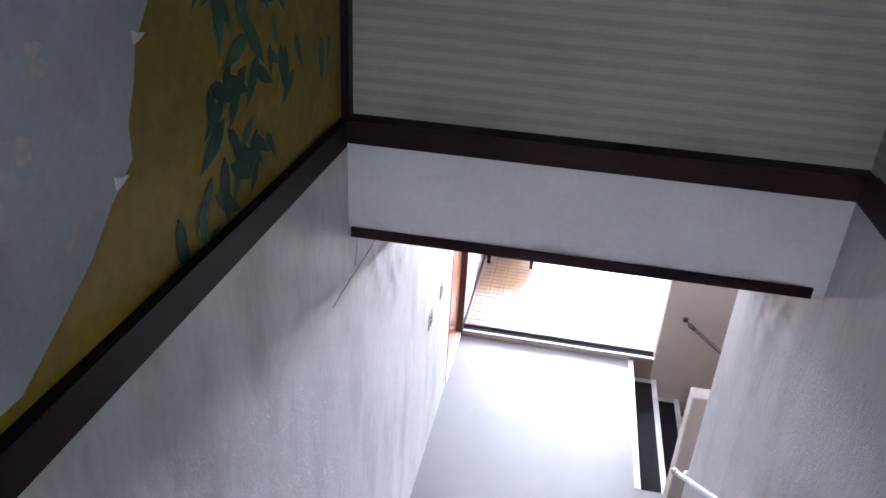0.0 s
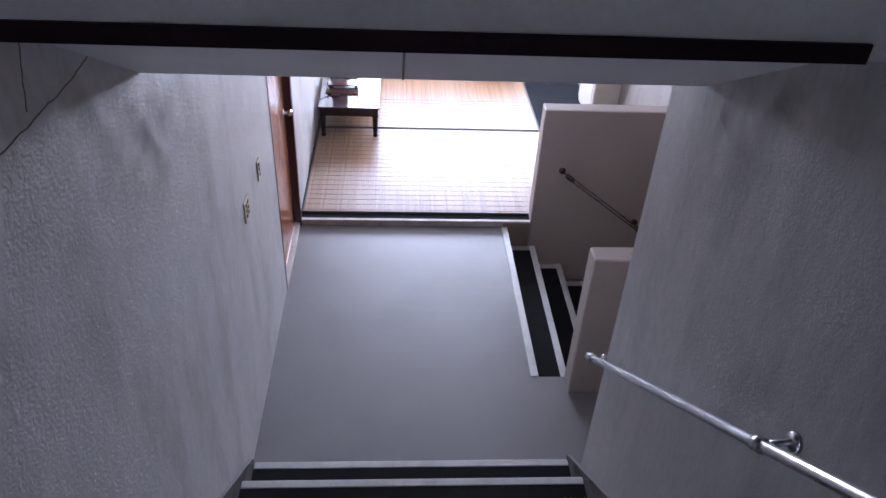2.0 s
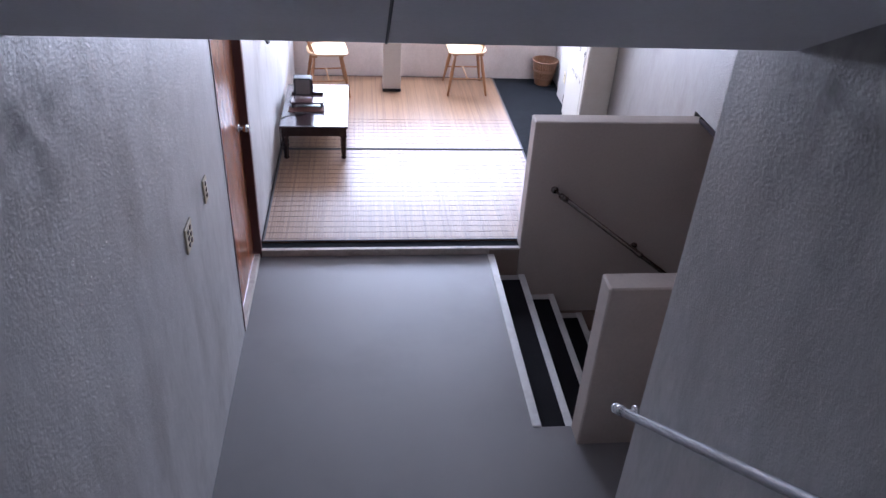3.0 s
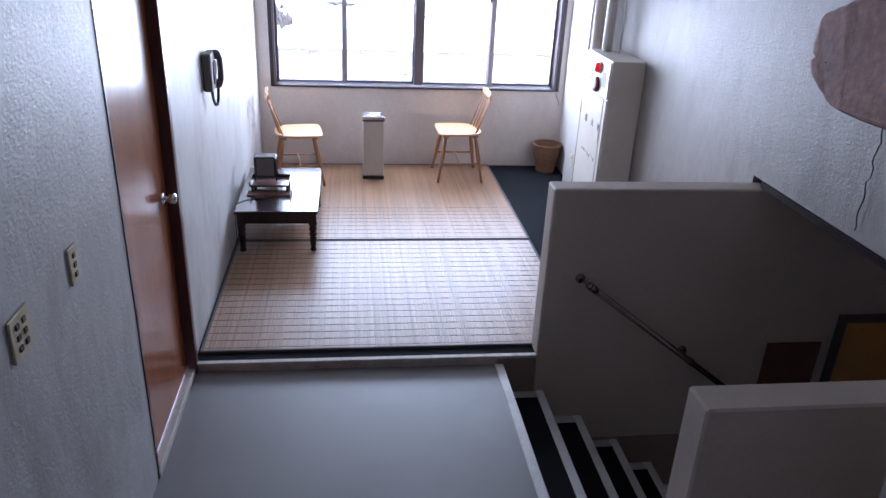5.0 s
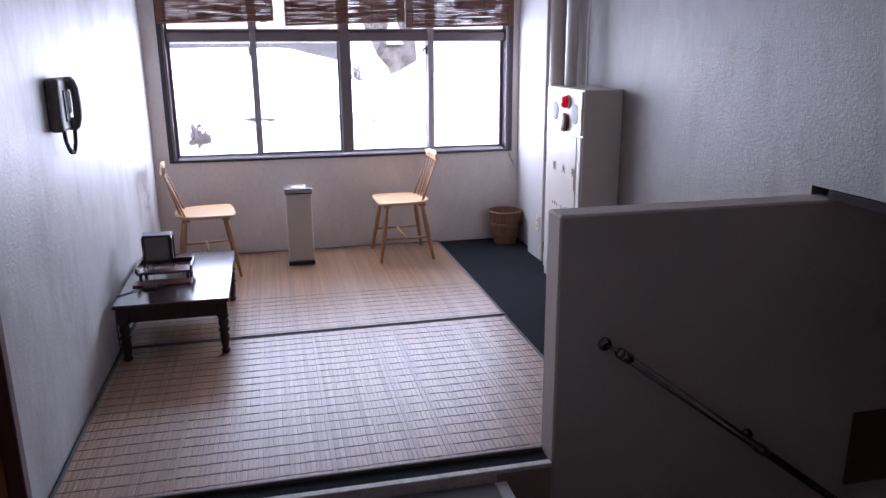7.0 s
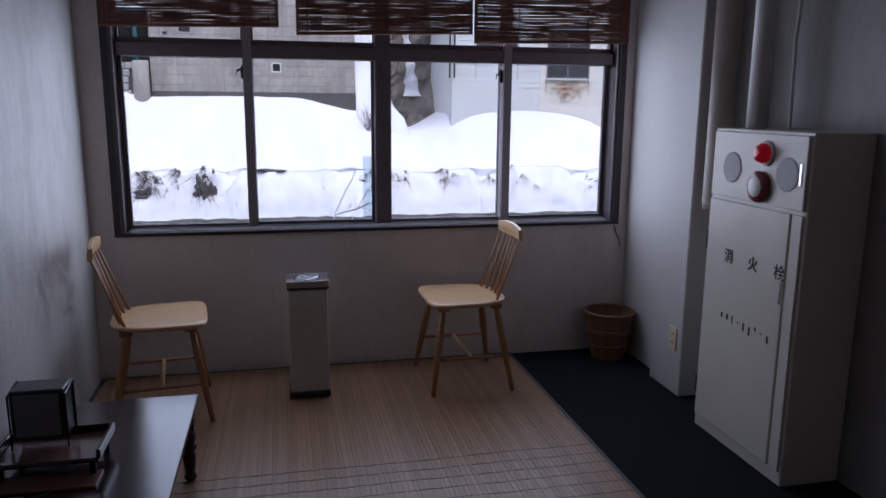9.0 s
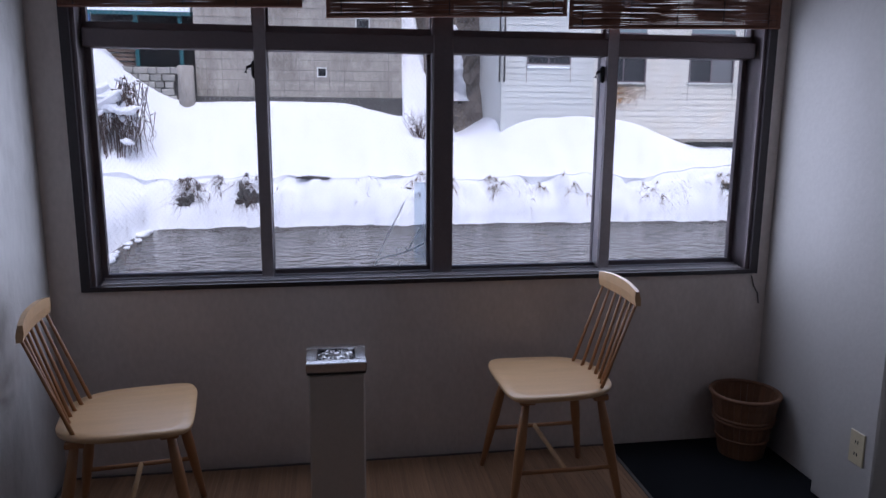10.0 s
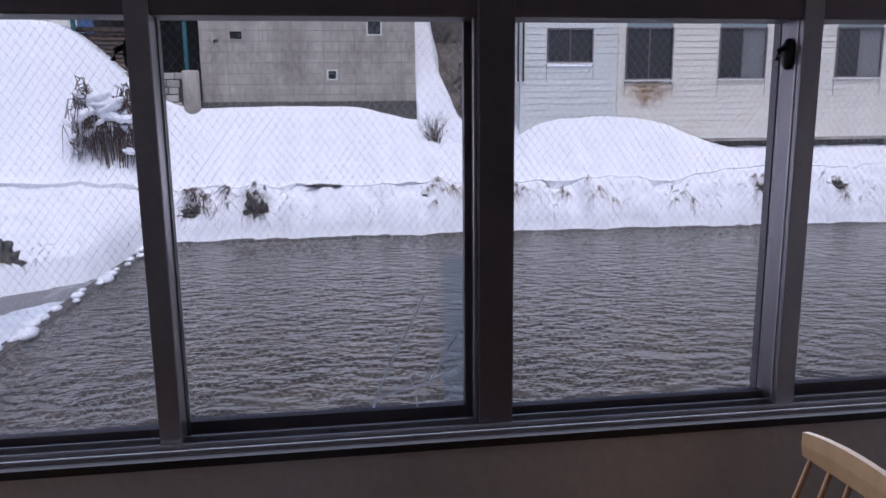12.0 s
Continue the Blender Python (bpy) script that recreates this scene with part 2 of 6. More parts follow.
M_RIBDARK = mat("beige_rib", (0.34, 0.315, 0.28), 0.7, var=0.08, scale=6, fine=90, bump=0.1)
M_YELLOW = mat("amber_panel", (0.42, 0.20, 0.02), 0.35, var=0.2, scale=4, bump=0.02)
M_BOARD = mat("dark_red_brown_board", (0.10, 0.035, 0.022), 0.45, var=0.3, scale=6, bump=0.05)
M_SNOW = mat("snow", (0.83, 0.84, 0.88), 0.75, var=0.05, scale=1.2, fine=14, bump=0.35, spec=0.3)
M_CONC = mat("stained_concrete", (0.41, 0.378, 0.335), 0.9, var=0.32, scale=1.6, fine=9, bump=0.15, dirt=(0.17, 0.145, 0.12), dirt_scale=0.7, dirt_amount=0.8, stretch=(1, 1, 0.35))
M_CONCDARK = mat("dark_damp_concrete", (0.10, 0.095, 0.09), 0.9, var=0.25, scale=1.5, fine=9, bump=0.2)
M_B2 = mat("pale_cladding", (0.72, 0.735, 0.71), 0.75, var=0.06, scale=0.8, fine=12, bump=0.08, dirt=(0.58, 0.58, 0.53), dirt_scale=0.5, dirt_amount=0.5, per_piece=0.03)
M_B2WARM = mat("cream_cladding", (0.76, 0.735, 0.665), 0.75, var=0.07, scale=0.8, fine=12, bump=0.08, dirt=(0.55, 0.45, 0.30), dirt_scale=0.8, dirt_amount=0.4, per_piece=0.03)
M_ROCK = mat("weathered_brown_rock", (0.20, 0.175, 0.155), 0.9, var=0.35, scale=1.2, fine=9, bump=0.3, dirt=(0.09, 0.08, 0.07), dirt_scale=0.8, dirt_amount=0.8)
M_STONE = mat("pale_field_stone", (0.36, 0.345, 0.315), 0.9, var=0.2, scale=3, fine=20, bump=0.25, per_piece=0.25)
M_CURTAIN = mat("grey_lined_window_glass", (0.20, 0.205, 0.215), 0.12, var=0.12, scale=0.8, bump=0)
M_DARKGLASS = mat("dark_window_glass", (0.045, 0.048, 0.055), 0.08, var=0.15, scale=0.6, bump=0)
M_TEAL = mat("teal_painted_steel", (0.02, 0.11, 0.125), 0.45, var=0.15, scale=2, bump=0.05)
M_BLUE = mat("faded_blue_steel", (0.055, 0.11, 0.24), 0.5, var=0.15, scale=2, fine=20, bump=0.05, dirt=(0.16, 0.17, 0.19), dirt_scale=1.2, dirt_amount=0.5)
M_TIMBER = mat("weathered_timber", (0.15, 0.105, 0.08), 0.85, var=0.3, scale=2, fine=20, bump=0.2, per_piece=0.3)
M_TWIG = mat("bare_twigs", (0.10, 0.07, 0.058), 0.9, var=0.3, scale=5, bump=0)
M_REEDGRASS = mat("dry_grass", (0.20, 0.15, 0.09), 0.9, var=0.3, scale=5, bump=0)
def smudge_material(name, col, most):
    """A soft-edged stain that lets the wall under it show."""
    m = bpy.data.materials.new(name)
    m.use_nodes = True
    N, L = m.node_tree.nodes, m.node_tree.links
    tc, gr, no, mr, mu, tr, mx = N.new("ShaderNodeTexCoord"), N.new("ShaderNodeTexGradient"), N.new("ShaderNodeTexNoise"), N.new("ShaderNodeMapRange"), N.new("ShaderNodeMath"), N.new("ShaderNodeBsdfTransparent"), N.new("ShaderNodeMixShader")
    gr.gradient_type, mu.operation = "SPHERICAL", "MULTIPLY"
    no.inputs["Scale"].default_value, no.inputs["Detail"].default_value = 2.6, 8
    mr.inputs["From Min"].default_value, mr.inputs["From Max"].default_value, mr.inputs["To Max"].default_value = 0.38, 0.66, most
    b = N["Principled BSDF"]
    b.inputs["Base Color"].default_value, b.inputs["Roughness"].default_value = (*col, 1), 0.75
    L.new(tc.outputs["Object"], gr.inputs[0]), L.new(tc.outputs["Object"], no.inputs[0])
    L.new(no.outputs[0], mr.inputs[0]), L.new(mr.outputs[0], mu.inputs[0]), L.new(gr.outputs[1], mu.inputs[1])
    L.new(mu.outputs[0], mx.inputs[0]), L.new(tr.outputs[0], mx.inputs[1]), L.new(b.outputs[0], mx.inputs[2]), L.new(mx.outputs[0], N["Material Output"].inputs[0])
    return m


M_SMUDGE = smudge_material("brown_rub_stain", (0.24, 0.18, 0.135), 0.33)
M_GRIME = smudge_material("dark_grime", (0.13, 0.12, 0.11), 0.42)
M_RUSTWASH = smudge_material("rust_wash", (0.36, 0.19, 0.06), 0.9)
M_MOULD = smudge_material("dark_mould", (0.06, 0.055, 0.05), 1.0)
M_SCUFF = mat("rubbed_plaster", (0.455, 0.425, 0.40), 0.7, var=0.25, scale=8, fine=60, bump=0.2)
M_TAPE = lit_through("pale_blue_film", (0.91, 0.96, 1.0), 0.84)


def water_material():
    m = mat("rippled_river_water", (0.055, 0.047, 0.037), 0.08, var=0.45, scale=0.5, fine=2.4, bump=0, dirt=(0.12, 0.098, 0.074), dirt_scale=1.3, dirt_amount=0.9, spec=0.5)
    N, L = m.node_tree.nodes, m.node_tree.links
    tc, mp, w, n, ad, bp = N.new("ShaderNodeTexCoord"), N.new("ShaderNodeMapping"), N.new("ShaderNodeTexNoise"), N.new("ShaderNodeTexNoise"), N.new("ShaderNodeMath"), N.new("ShaderNodeBump")
    mp.inputs["Scale"].default_value, mp.inputs["Rotation"].default_value = (1.0, 1.5, 1), (0, 0, 0.85)
    w.inputs["Scale"].default_value, w.inputs["Detail"].default_value, w.inputs["Distortion"].default_value = 0.95, 3, 1.6
    n.inputs["Scale"].default_value, n.inputs["Detail"].default_value = 2.8, 2
    ad.operation = "ADD"
    L.new(tc.outputs["Object"], mp.inputs[0]), L.new(mp.outputs[0], w.inputs[0]), L.new(mp.outputs[0], n.inputs[0])
    L.new(w.outputs[0], ad.inputs[0]), L.new(n.outputs[0], ad.inputs[1])
    bp.inputs["Strength"].default_value, bp.inputs["Distance"].default_value = 0.6, 0.20
    L.new(ad.outputs[0], bp.inputs["Height"]), L.new(bp.outputs[0], N["Principled BSDF"].inputs["Normal"])
    return m


M_WATER = water_material()
M_WHITEWATER = mat("churned_white_water", (0.66, 0.70, 0.76), 0.5, var=0.15, scale=2, fine=10, bump=0.4, dirt=(0.22, 0.22, 0.22), dirt_scale=1.1, dirt_amount=0.8, stretch=(0.4, 1.4, 1))
M_FOAM = mat("pale_shallow_water", (0.07, 0.068, 0.066), 0.25, var=0.4, scale=1.5, fine=6, bump=0.3, stretch=(1, 0.4, 1), dirt=(0.72, 0.76, 0.82), dirt_scale=0.45, dirt_amount=0.9)


# ---- mesh helpers ----
def link_mesh(name, bm, material, smooth=False):
    bmesh.ops.recalc_face_normals(bm, faces=bm.faces)
    me = bpy.data.meshes.new(name)
    bm.to_mesh(me)
    bm.free()
    for m in material if isinstance(material, (list, tuple)) else [material]:
        me.materials.append(m)
    if smooth:
        for p in me.polygons:
            p.use_smooth = True
    return new(name, me)


def part(name, bm, material, parent, label="", smooth=False):
    ob = link_mesh(name, bm, material, smooth)
    ob.parent = parent
    if label:
        ob["label"] = label
    return ob


def share(name, source, parent, m):
    """Another piece on the same mesh."""
    ob = new(name, source.data)
    ob.parent = parent
    ob.matrix_basis = m
    return ob


def thing(name, label, category, at=(0, 0, 0), turn=0, group="", kind=""):
    e = new(name)
    e.matrix_basis = pose(*at, 0, 0, turn)
    e.empty_display_size = 0.1
    return tagged(e, label, category, group, kind)


def setting(name, bm, material, label, category, smooth=False):
    return tagged(link_mesh(name, bm, material, smooth), label, category, kind="structure")


def box(x0, x1, y0, y1, z0, z1, bevel=0.0, bm=None, seg=1):
    own = bmesh.new()
    bmesh.ops.create_cube(own, size=1)
    bmesh.ops.scale(own, vec=(x1 - x0, y1 - y0, z1 - z0), verts=own.verts)
    bmesh.ops.translate(own, vec=((x0 + x1) / 2, (y0 + y1) / 2, (z0 + z1) / 2), verts=own.verts)
    if bevel:
        bmesh.ops.bevel(own, geom=own.edges[:], offset=bevel, segments=seg, affect="EDGES", profile=0.5)
    return own if bm is None else merge(bm, own)


def merge(bm, own):
    me = bpy.data.meshes.new("tmp")
    own.to_mesh(me)
    own.free()
    bm.from_mesh(me)
    bpy.data.meshes.remove(me)
    return bm


def tube(points, r, sides=8, bm=None, r_end=None):
    """A round bar through points, closed at both ends; it may taper."""
    bm = bmesh.new() if bm is None else bm
    pts = [Vector(p) for p in points]
    rings = []
    for i, p in enumerate(pts):
        d = (pts[min(i + 1, len(pts) - 1)] - pts[max(i - 1, 0)]).normalized()
        u = d.cross(Vector((0, 0, 1)) if abs(d.z) < 0.9 else Vector((1, 0, 0))).normalized()
        v = d.cross(u)
        rr = r if r_end is None else r + (r_end - r) * i / (len(pts) - 1)
        rings.append([bm.verts.new(p + rr * (u * math.cos(2 * math.pi * k / sides) + v * math.sin(2 * math.pi * k / sides))) for k in range(sides)])
    for a, b in zip(rings, rings[1:]):
        for k in range(sides):
            bm.faces.new((a[k], a[(k + 1) % sides], b[(k + 1) % sides], b[k]))
    bm.faces.new(rings[0][::-1])
    bm.faces.new(rings[-1])
    return bm


def lathe(profile, sides=20, bm=None, centre=(0, 0, 0)):
    """A turned shape from (radius, height) pairs."""
    bm = bmesh.new() if bm is None else bm
    cx, cy, cz = centre
    rings = [[bm.verts.new((cx + r * math.cos(2 * math.pi * k / sides), cy + r * math.sin(2 * math.pi * k / sides), cz + z)) for k in range(sides)] for r, z in profile]
    for a, b in zip(rings, rings[1:]):
        for k in range(sides):
            bm.faces.new((a[k], a[(k + 1) % sides], b[(k + 1) % sides], b[k]))
    bm.faces.new(rings[0][::-1])
    bm.faces.new(rings[-1])
    return bm


def prism(outline, axis, a, b, bm=None):
    """A flat outline of two coordinates, thickened along an axis (0 x, 1 y, 2 z) from a to b."""
    bm = bmesh.new() if bm is None else bm
    def at(p, t):
        q = list(p)
        q.insert(axis, t)
        return q
    lo = [bm.verts.new(at(p, a)) for p in outline]
    hi = [bm.verts.new(at(p, b)) for p in outline]
    n = len(outline)
    bm.faces.new(lo[::-1])
    bm.faces.new(hi)
    for i in range(n):
        bm.faces.new((lo[i], lo[(i + 1) % n], hi[(i + 1) % n], hi[i]))
    return bm


def turned(bm, m):
    bmesh.ops.transform(bm, matrix=m, verts=bm.verts)
    return bm


rng = random.Random(7)

# ---- the building: plan in metres; the lounge floor is z = 0 ----
LW, RW = -0.725, 2.30          # faces of the long side walls
EDGE, WIN = 6.40, 9.93         # lounge step and window wall
LAND = -0.05                   # landing floor
RISE, GO = 0.188, 0.255        # main flight
STAIRS, NOSE1 = 13, 3.91       # risers and the first nosing
TOP = LAND + STAIRS * RISE     # upper floor
CEIL, UPCEIL = 2.52, 4.95
SWALL = 1.025                   # wall on the handrail side of the main flight
TOPY = NOSE1 - (STAIRS - 1) * GO

# left wall with the door opening
bm = bmesh.new()
D0, D1, DTOP = 5.57, 6.43, 2.02
box(LW - 0.2, LW, -2.6, D0, -0.6, 3.20, bm=bm)
box(LW - 0.2, LW, D0, D1, DTOP, 3.20, bm=bm)
box(LW - 0.2, LW, D0, D1, -0.6, -0.055, bm=bm)
box(LW - 0.2, LW, D1, WIN + 0.2, -0.6, 3.20, bm=bm)
setting("wall_west", bm, M_WALL, "long white stucco wall with rough sprayed relief", "wall")
# window wall round the opening
WX0, WX1, WZ0, WZ1 = -0.585, 2.112, 0.762, 2.43
bm = bmesh.new()
box(LW, WX0, WIN, WIN + 0.2, -0.6, 3.2, bm=bm)
box(WX1, RW + 0.25, WIN, WIN + 0.2, -0.6, 3.2, bm=bm)
box(WX0, WX1, WIN, WIN + 0.2, -0.6, WZ0, bm=bm)
box(WX0, WX1, WIN, WIN + 0.2, WZ1, 3.2, bm=bm)
setting("wall_window_side", bm, M_WINWALL, "white plastered wall below and around the wide window", "wall")
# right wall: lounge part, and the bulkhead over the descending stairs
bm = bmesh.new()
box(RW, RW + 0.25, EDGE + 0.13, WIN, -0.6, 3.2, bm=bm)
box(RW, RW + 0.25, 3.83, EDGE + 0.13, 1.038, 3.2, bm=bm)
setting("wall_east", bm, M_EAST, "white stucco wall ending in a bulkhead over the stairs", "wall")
bm = box(RW - 0.012, RW + 0.25, 3.92, EDGE + 0.02, 1.002, 1.036)
setting("trim_bulkhead", bm, M_DARKWOOD, "dark wooden edge under the stair bulkhead", "trim")
# boxed column by the window
bm = box(2.125, RW, 9.13, 9.43, 0.0, CEIL, 0.006)
box(2.19, RW, 9.43, WIN, 0.0, CEIL, bm=bm)
setting("wall_column", bm, M_COLUMN, "white boxed column standing out from the wall", "column")
# floors
bm = bmesh.new()
box(LW, 0.93, NOSE1 - 0.02, EDGE, -0.3, LAND, bm=bm)
box(0.93, RW + 1.6, NOSE1 - 0.02, 4.57, -0.3, LAND, bm=bm)
box(0.93, 1.13, 4.57, 4.70, -0.3, LAND, bm=bm)
setting("floor_landing", bm, M_LINO, "grey linoleum floor of the stair landing", "floor")
bm = box(LW, RW, EDGE + 0.03, WIN, -0.3, 0.0)
setting("floor_lounge", bm, M_CARPET, "dark blue-grey carpeted floor of the window lounge", "floor")
bm = box(LW, 1.155, EDGE + 0.005, EDGE + 0.03, -0.3, -0.014)
setting("trim_lounge_riser", bm, M_SILL, "low worn pale riser below the lounge edge", "trim")
bm = box(LW, 1.155, EDGE - 0.003, EDGE + 0.03, -0.014, 0.004, 0.003)
setting("trim_lounge_step", bm, M_SILL, "worn pale wooden edge strip at the lounge step", "trim")
bm = box(LW, RW, -2.6, TOPY - 0.02, TOP - 0.3, TOP)
setting("floor_upper", bm, M_LINO, "grey linoleum floor of the upper hall", "floor")
# ceilings
bm = box(LW - 0.2, RW + 0.25, 3.56, WIN + 0.2, CEIL, CEIL + 0.25)
setting("ceiling_lounge", bm, M_SOFFIT, "plain off-white ceiling over landing and lounge", "ceiling")
bm = prism([(2.88, 2.785), (3.56, 2.415), (3.56, 2.9), (2.88, 2.9)], 0, LW, SWALL)
setting("ceiling_sloped", bm, M_SOFFIT, "sloping soffit board over the stairs with a joint", "ceiling")
bm = box(LW - 0.2, RW + 0.25, -2.6, 3.2, UPCEIL, UPCEIL + 0.2)
setting("ceiling_upper", bm, M_SOFFIT, "plain ceiling of the upper hall", "ceiling")
# bulkhead over the flight
BH = 2.79
bm = box(LW, SWALL, BH, 2.90, 2.80, 3.212)
setting("wall_bulkhead", bm, M_PLAIN, "smooth white bulkhead panel above the stairs", "wall")
bm = box(LW + 0.012, SWALL - 0.045, BH - 0.01, 2.9, 2.7975, 2.838)
setting("trim_bulkhead_lower", bm, M_DARKWOOD, "dark wooden strip under the bulkhead", "trim")
# upper rails
bm = bmesh.new()
box(LW, SWALL, BH - 0.10, BH + 0.1, 3.212, 3.295, bm=bm)
setting("trim_upper_front", bm, M_DARKWOOD, "dark wooden rail along the bulkhead", "trim")
bm = box(LW - 0.2, LW + 0.03, -2.6, BH - 0.10, 3.20, 3.292)
setting("trim_upper_west", bm, M_DARKWOOD, "dark wooden rail below the painted wallpaper", "trim")
bm = box(SWALL - 0.04, SWALL + 0.2, -2.6, BH - 0.10, 3.212, 3.30)
setting("trim_upper_east", bm, M_DARKWOOD, "dark wooden rail on the handrail wall", "trim")
bm = box(LW, LW + 0.028, BH - 0.07, BH - 0.02, 3.295, UPCEIL)
setting("trim_upper_post", bm, M_DARKWOOD, "slim dark corner post", "trim")
# walls above the rails
bm = box(LW - 0.2, LW, -2.6, BH + 0.1, 3.28, UPCEIL)
setting("wall_upper_west", bm, M_GOLD, "olive gold wallpaper with painted bamboo, partly torn", "wall")
def ribbed(name, label, x0, x1, y0, y1, rib):
    """Papered wall with raised horizontal ribs; rib gives the ribs' own x and y span."""
    w = thing(name, label, "wall", kind="structure")
    part("paper", box(x0, x1, y0, y1, 3.27, UPCEIL), M_RIB, w)
    bm = bmesh.new()
    for i in range(38):
        z = 3.325 + i * 0.043
        box(*rib, z, z + 0.021, bm=bm)
    part("ribs", bm, M_RIBDARK, w, "slightly darker raised ribs")["kind"] = "stuff"
    return w


ribbed("wall_upper_front", "beige wallpaper with horizontal ribs", LW, RW, BH - 0.018, BH + 0.2, (LW + 0.03, SWALL, BH - 0.0205, BH - 0.0175))
ribbed("wall_upper_east", "beige ribbed wallpaper above the handrail wall", SWALL + 0.004, SWALL + 0.2, -2.6, BH - 0.02, (SWALL + 0.0015, SWALL + 0.0045, -2.6, BH - 0.022))
# Unseen back wall; its opening is made up to let light in.
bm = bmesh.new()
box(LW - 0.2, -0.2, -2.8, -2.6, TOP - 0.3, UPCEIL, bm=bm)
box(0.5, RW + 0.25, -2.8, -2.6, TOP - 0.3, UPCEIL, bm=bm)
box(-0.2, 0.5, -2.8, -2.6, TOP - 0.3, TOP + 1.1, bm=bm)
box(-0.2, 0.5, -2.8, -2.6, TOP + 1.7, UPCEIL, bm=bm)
setting("wall_upper_back", bm, M_PLAIN, "plain white wall with an added opening for light behind the stairs", "wall")
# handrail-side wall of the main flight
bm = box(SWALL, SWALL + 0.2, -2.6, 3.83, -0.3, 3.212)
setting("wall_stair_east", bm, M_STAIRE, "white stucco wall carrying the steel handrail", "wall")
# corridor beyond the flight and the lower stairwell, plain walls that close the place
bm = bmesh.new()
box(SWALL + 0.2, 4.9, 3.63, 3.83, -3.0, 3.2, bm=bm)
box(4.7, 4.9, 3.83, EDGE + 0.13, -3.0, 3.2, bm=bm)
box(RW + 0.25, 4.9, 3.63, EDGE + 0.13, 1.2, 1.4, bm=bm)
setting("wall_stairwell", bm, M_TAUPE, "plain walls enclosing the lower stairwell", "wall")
# partition along the lounge edge and down the stairwell
bm = box(1.155, 4.7, EDGE, EDGE + 0.13, -0.6, 1.0, 0.008)
setting("wall_partition", bm, M_PARTITION, "chest-high white partition between lounge and stairs", "partition")
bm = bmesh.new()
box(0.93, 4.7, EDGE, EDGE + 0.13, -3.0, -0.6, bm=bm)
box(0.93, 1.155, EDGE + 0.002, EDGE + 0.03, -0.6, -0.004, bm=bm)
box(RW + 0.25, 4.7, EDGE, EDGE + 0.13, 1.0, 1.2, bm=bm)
setting("wall_stairwell_side", bm, M_TAUPE, "wall beside the lower stairs, its shade put into a taupe colour", "wall")
bm = box(1.13, RW + 0.6, 4.57, 4.70, -3.0, 0.975, 0.008)
setting("wall_parapet", bm, M_PARTITION, "low white parapet wall at the head of the lower stairs", "parapet")


# ---- stairs ----
def stairs_main():
    t = thing("stairs_main", "straight flight with black treads and pale nosings", "stairs", kind="structure")
    body = bmesh.new()
    for i in range(STAIRS):
        y, z = NOSE1 - i * GO, LAND + (i + 1) * RISE
        y2 = y - GO if i < STAIRS - 1 else y - 0.03
        box(LW + 0.002, SWALL - 0.002, y2, y - 0.012, z - RISE, z - 0.004, bm=body)
    part("body", body, M_SKIRT, t)
    tread = nose = None
    for i in range(STAIRS):
        y, z = NOSE1 - i * GO, LAND + (i + 1) * RISE
        m = pose(0, y, z)
        if tread is None:
            tread = part("tread", box(LW + 0.05, SWALL - 0.05, -GO, -0.045, -0.004, 0.002), M_TREAD, t)
            tread.matrix_basis = m
            nose = part("nosing", box(LW + 0.05, SWALL - 0.05, -0.045, 0.0, -0.028, 0.004, 0.005), M_NOSE, t)
            nose.matrix_basis = m
        else:
            if i < STAIRS - 1:
                share("tread", tread, t, m)
            share("nosing", nose, t, m)
    for x0, x1 in ((LW + 0.001, LW + 0.02), (SWALL - 0.02, SWALL - 0.001)):
        y0, y1 = NOSE1 + 0.10, TOPY - 0.02
        out = [(y0, LAND), (y0, LAND + 0.10), (y1, TOP + 0.12), (y1, TOP - 0.1), (y0 - 0.15, LAND)]
        part("stringer", prism(out, 0, x0, x1), M_SKIRT, t, "grey-brown skirting that follows the steps")
    return t


stairs_main()


def stairs_lower():
    t = thing("stairs_lower", "flight going down beside the landing, black treads with white nosings", "stairs", kind="structure")
    n, go, x0 = 12, 0.25, 0.922
    body = bmesh.new()
    for i in range(1, n):
        z = LAND - i * RISE
        box(x0 + (i - 1) * go, x0 + i * go, 4.70, EDGE, z - 0.3, z - 0.004, bm=body)
    part("body", body, M_PLAIN, t)
    tread = nose = None
    for i in range(n):
        m = pose(x0 + i * go, 0, LAND - i * RISE)
        if nose is None:
            nose = part("nosing", box(-0.005, 0.045, 4.702, EDGE - 0.002, -0.03, 0.005, 0.004), M_NOSE, t, "white nosing with small screws")
            nose.matrix_basis = m
        else:
            share("nosing", nose, t, m)
            if tread is None:
                tread = part("tread", box(-go + 0.045, -0.005, 4.75, EDGE - 0.07, -0.004, 0.003), M_TREAD, t)
                tread.matrix_basis = m
            else:
                share("tread", tread, t, m)
    return t


stairs_lower()
bm = box(0.93 + 11 * 0.25, 4.7, 3.92, EDGE, -2.6, LAND - 11 * RISE - 0.004)
setting("floor_lower", bm, M_LINO, "grey floor at the foot of the lower stairs", "floor")


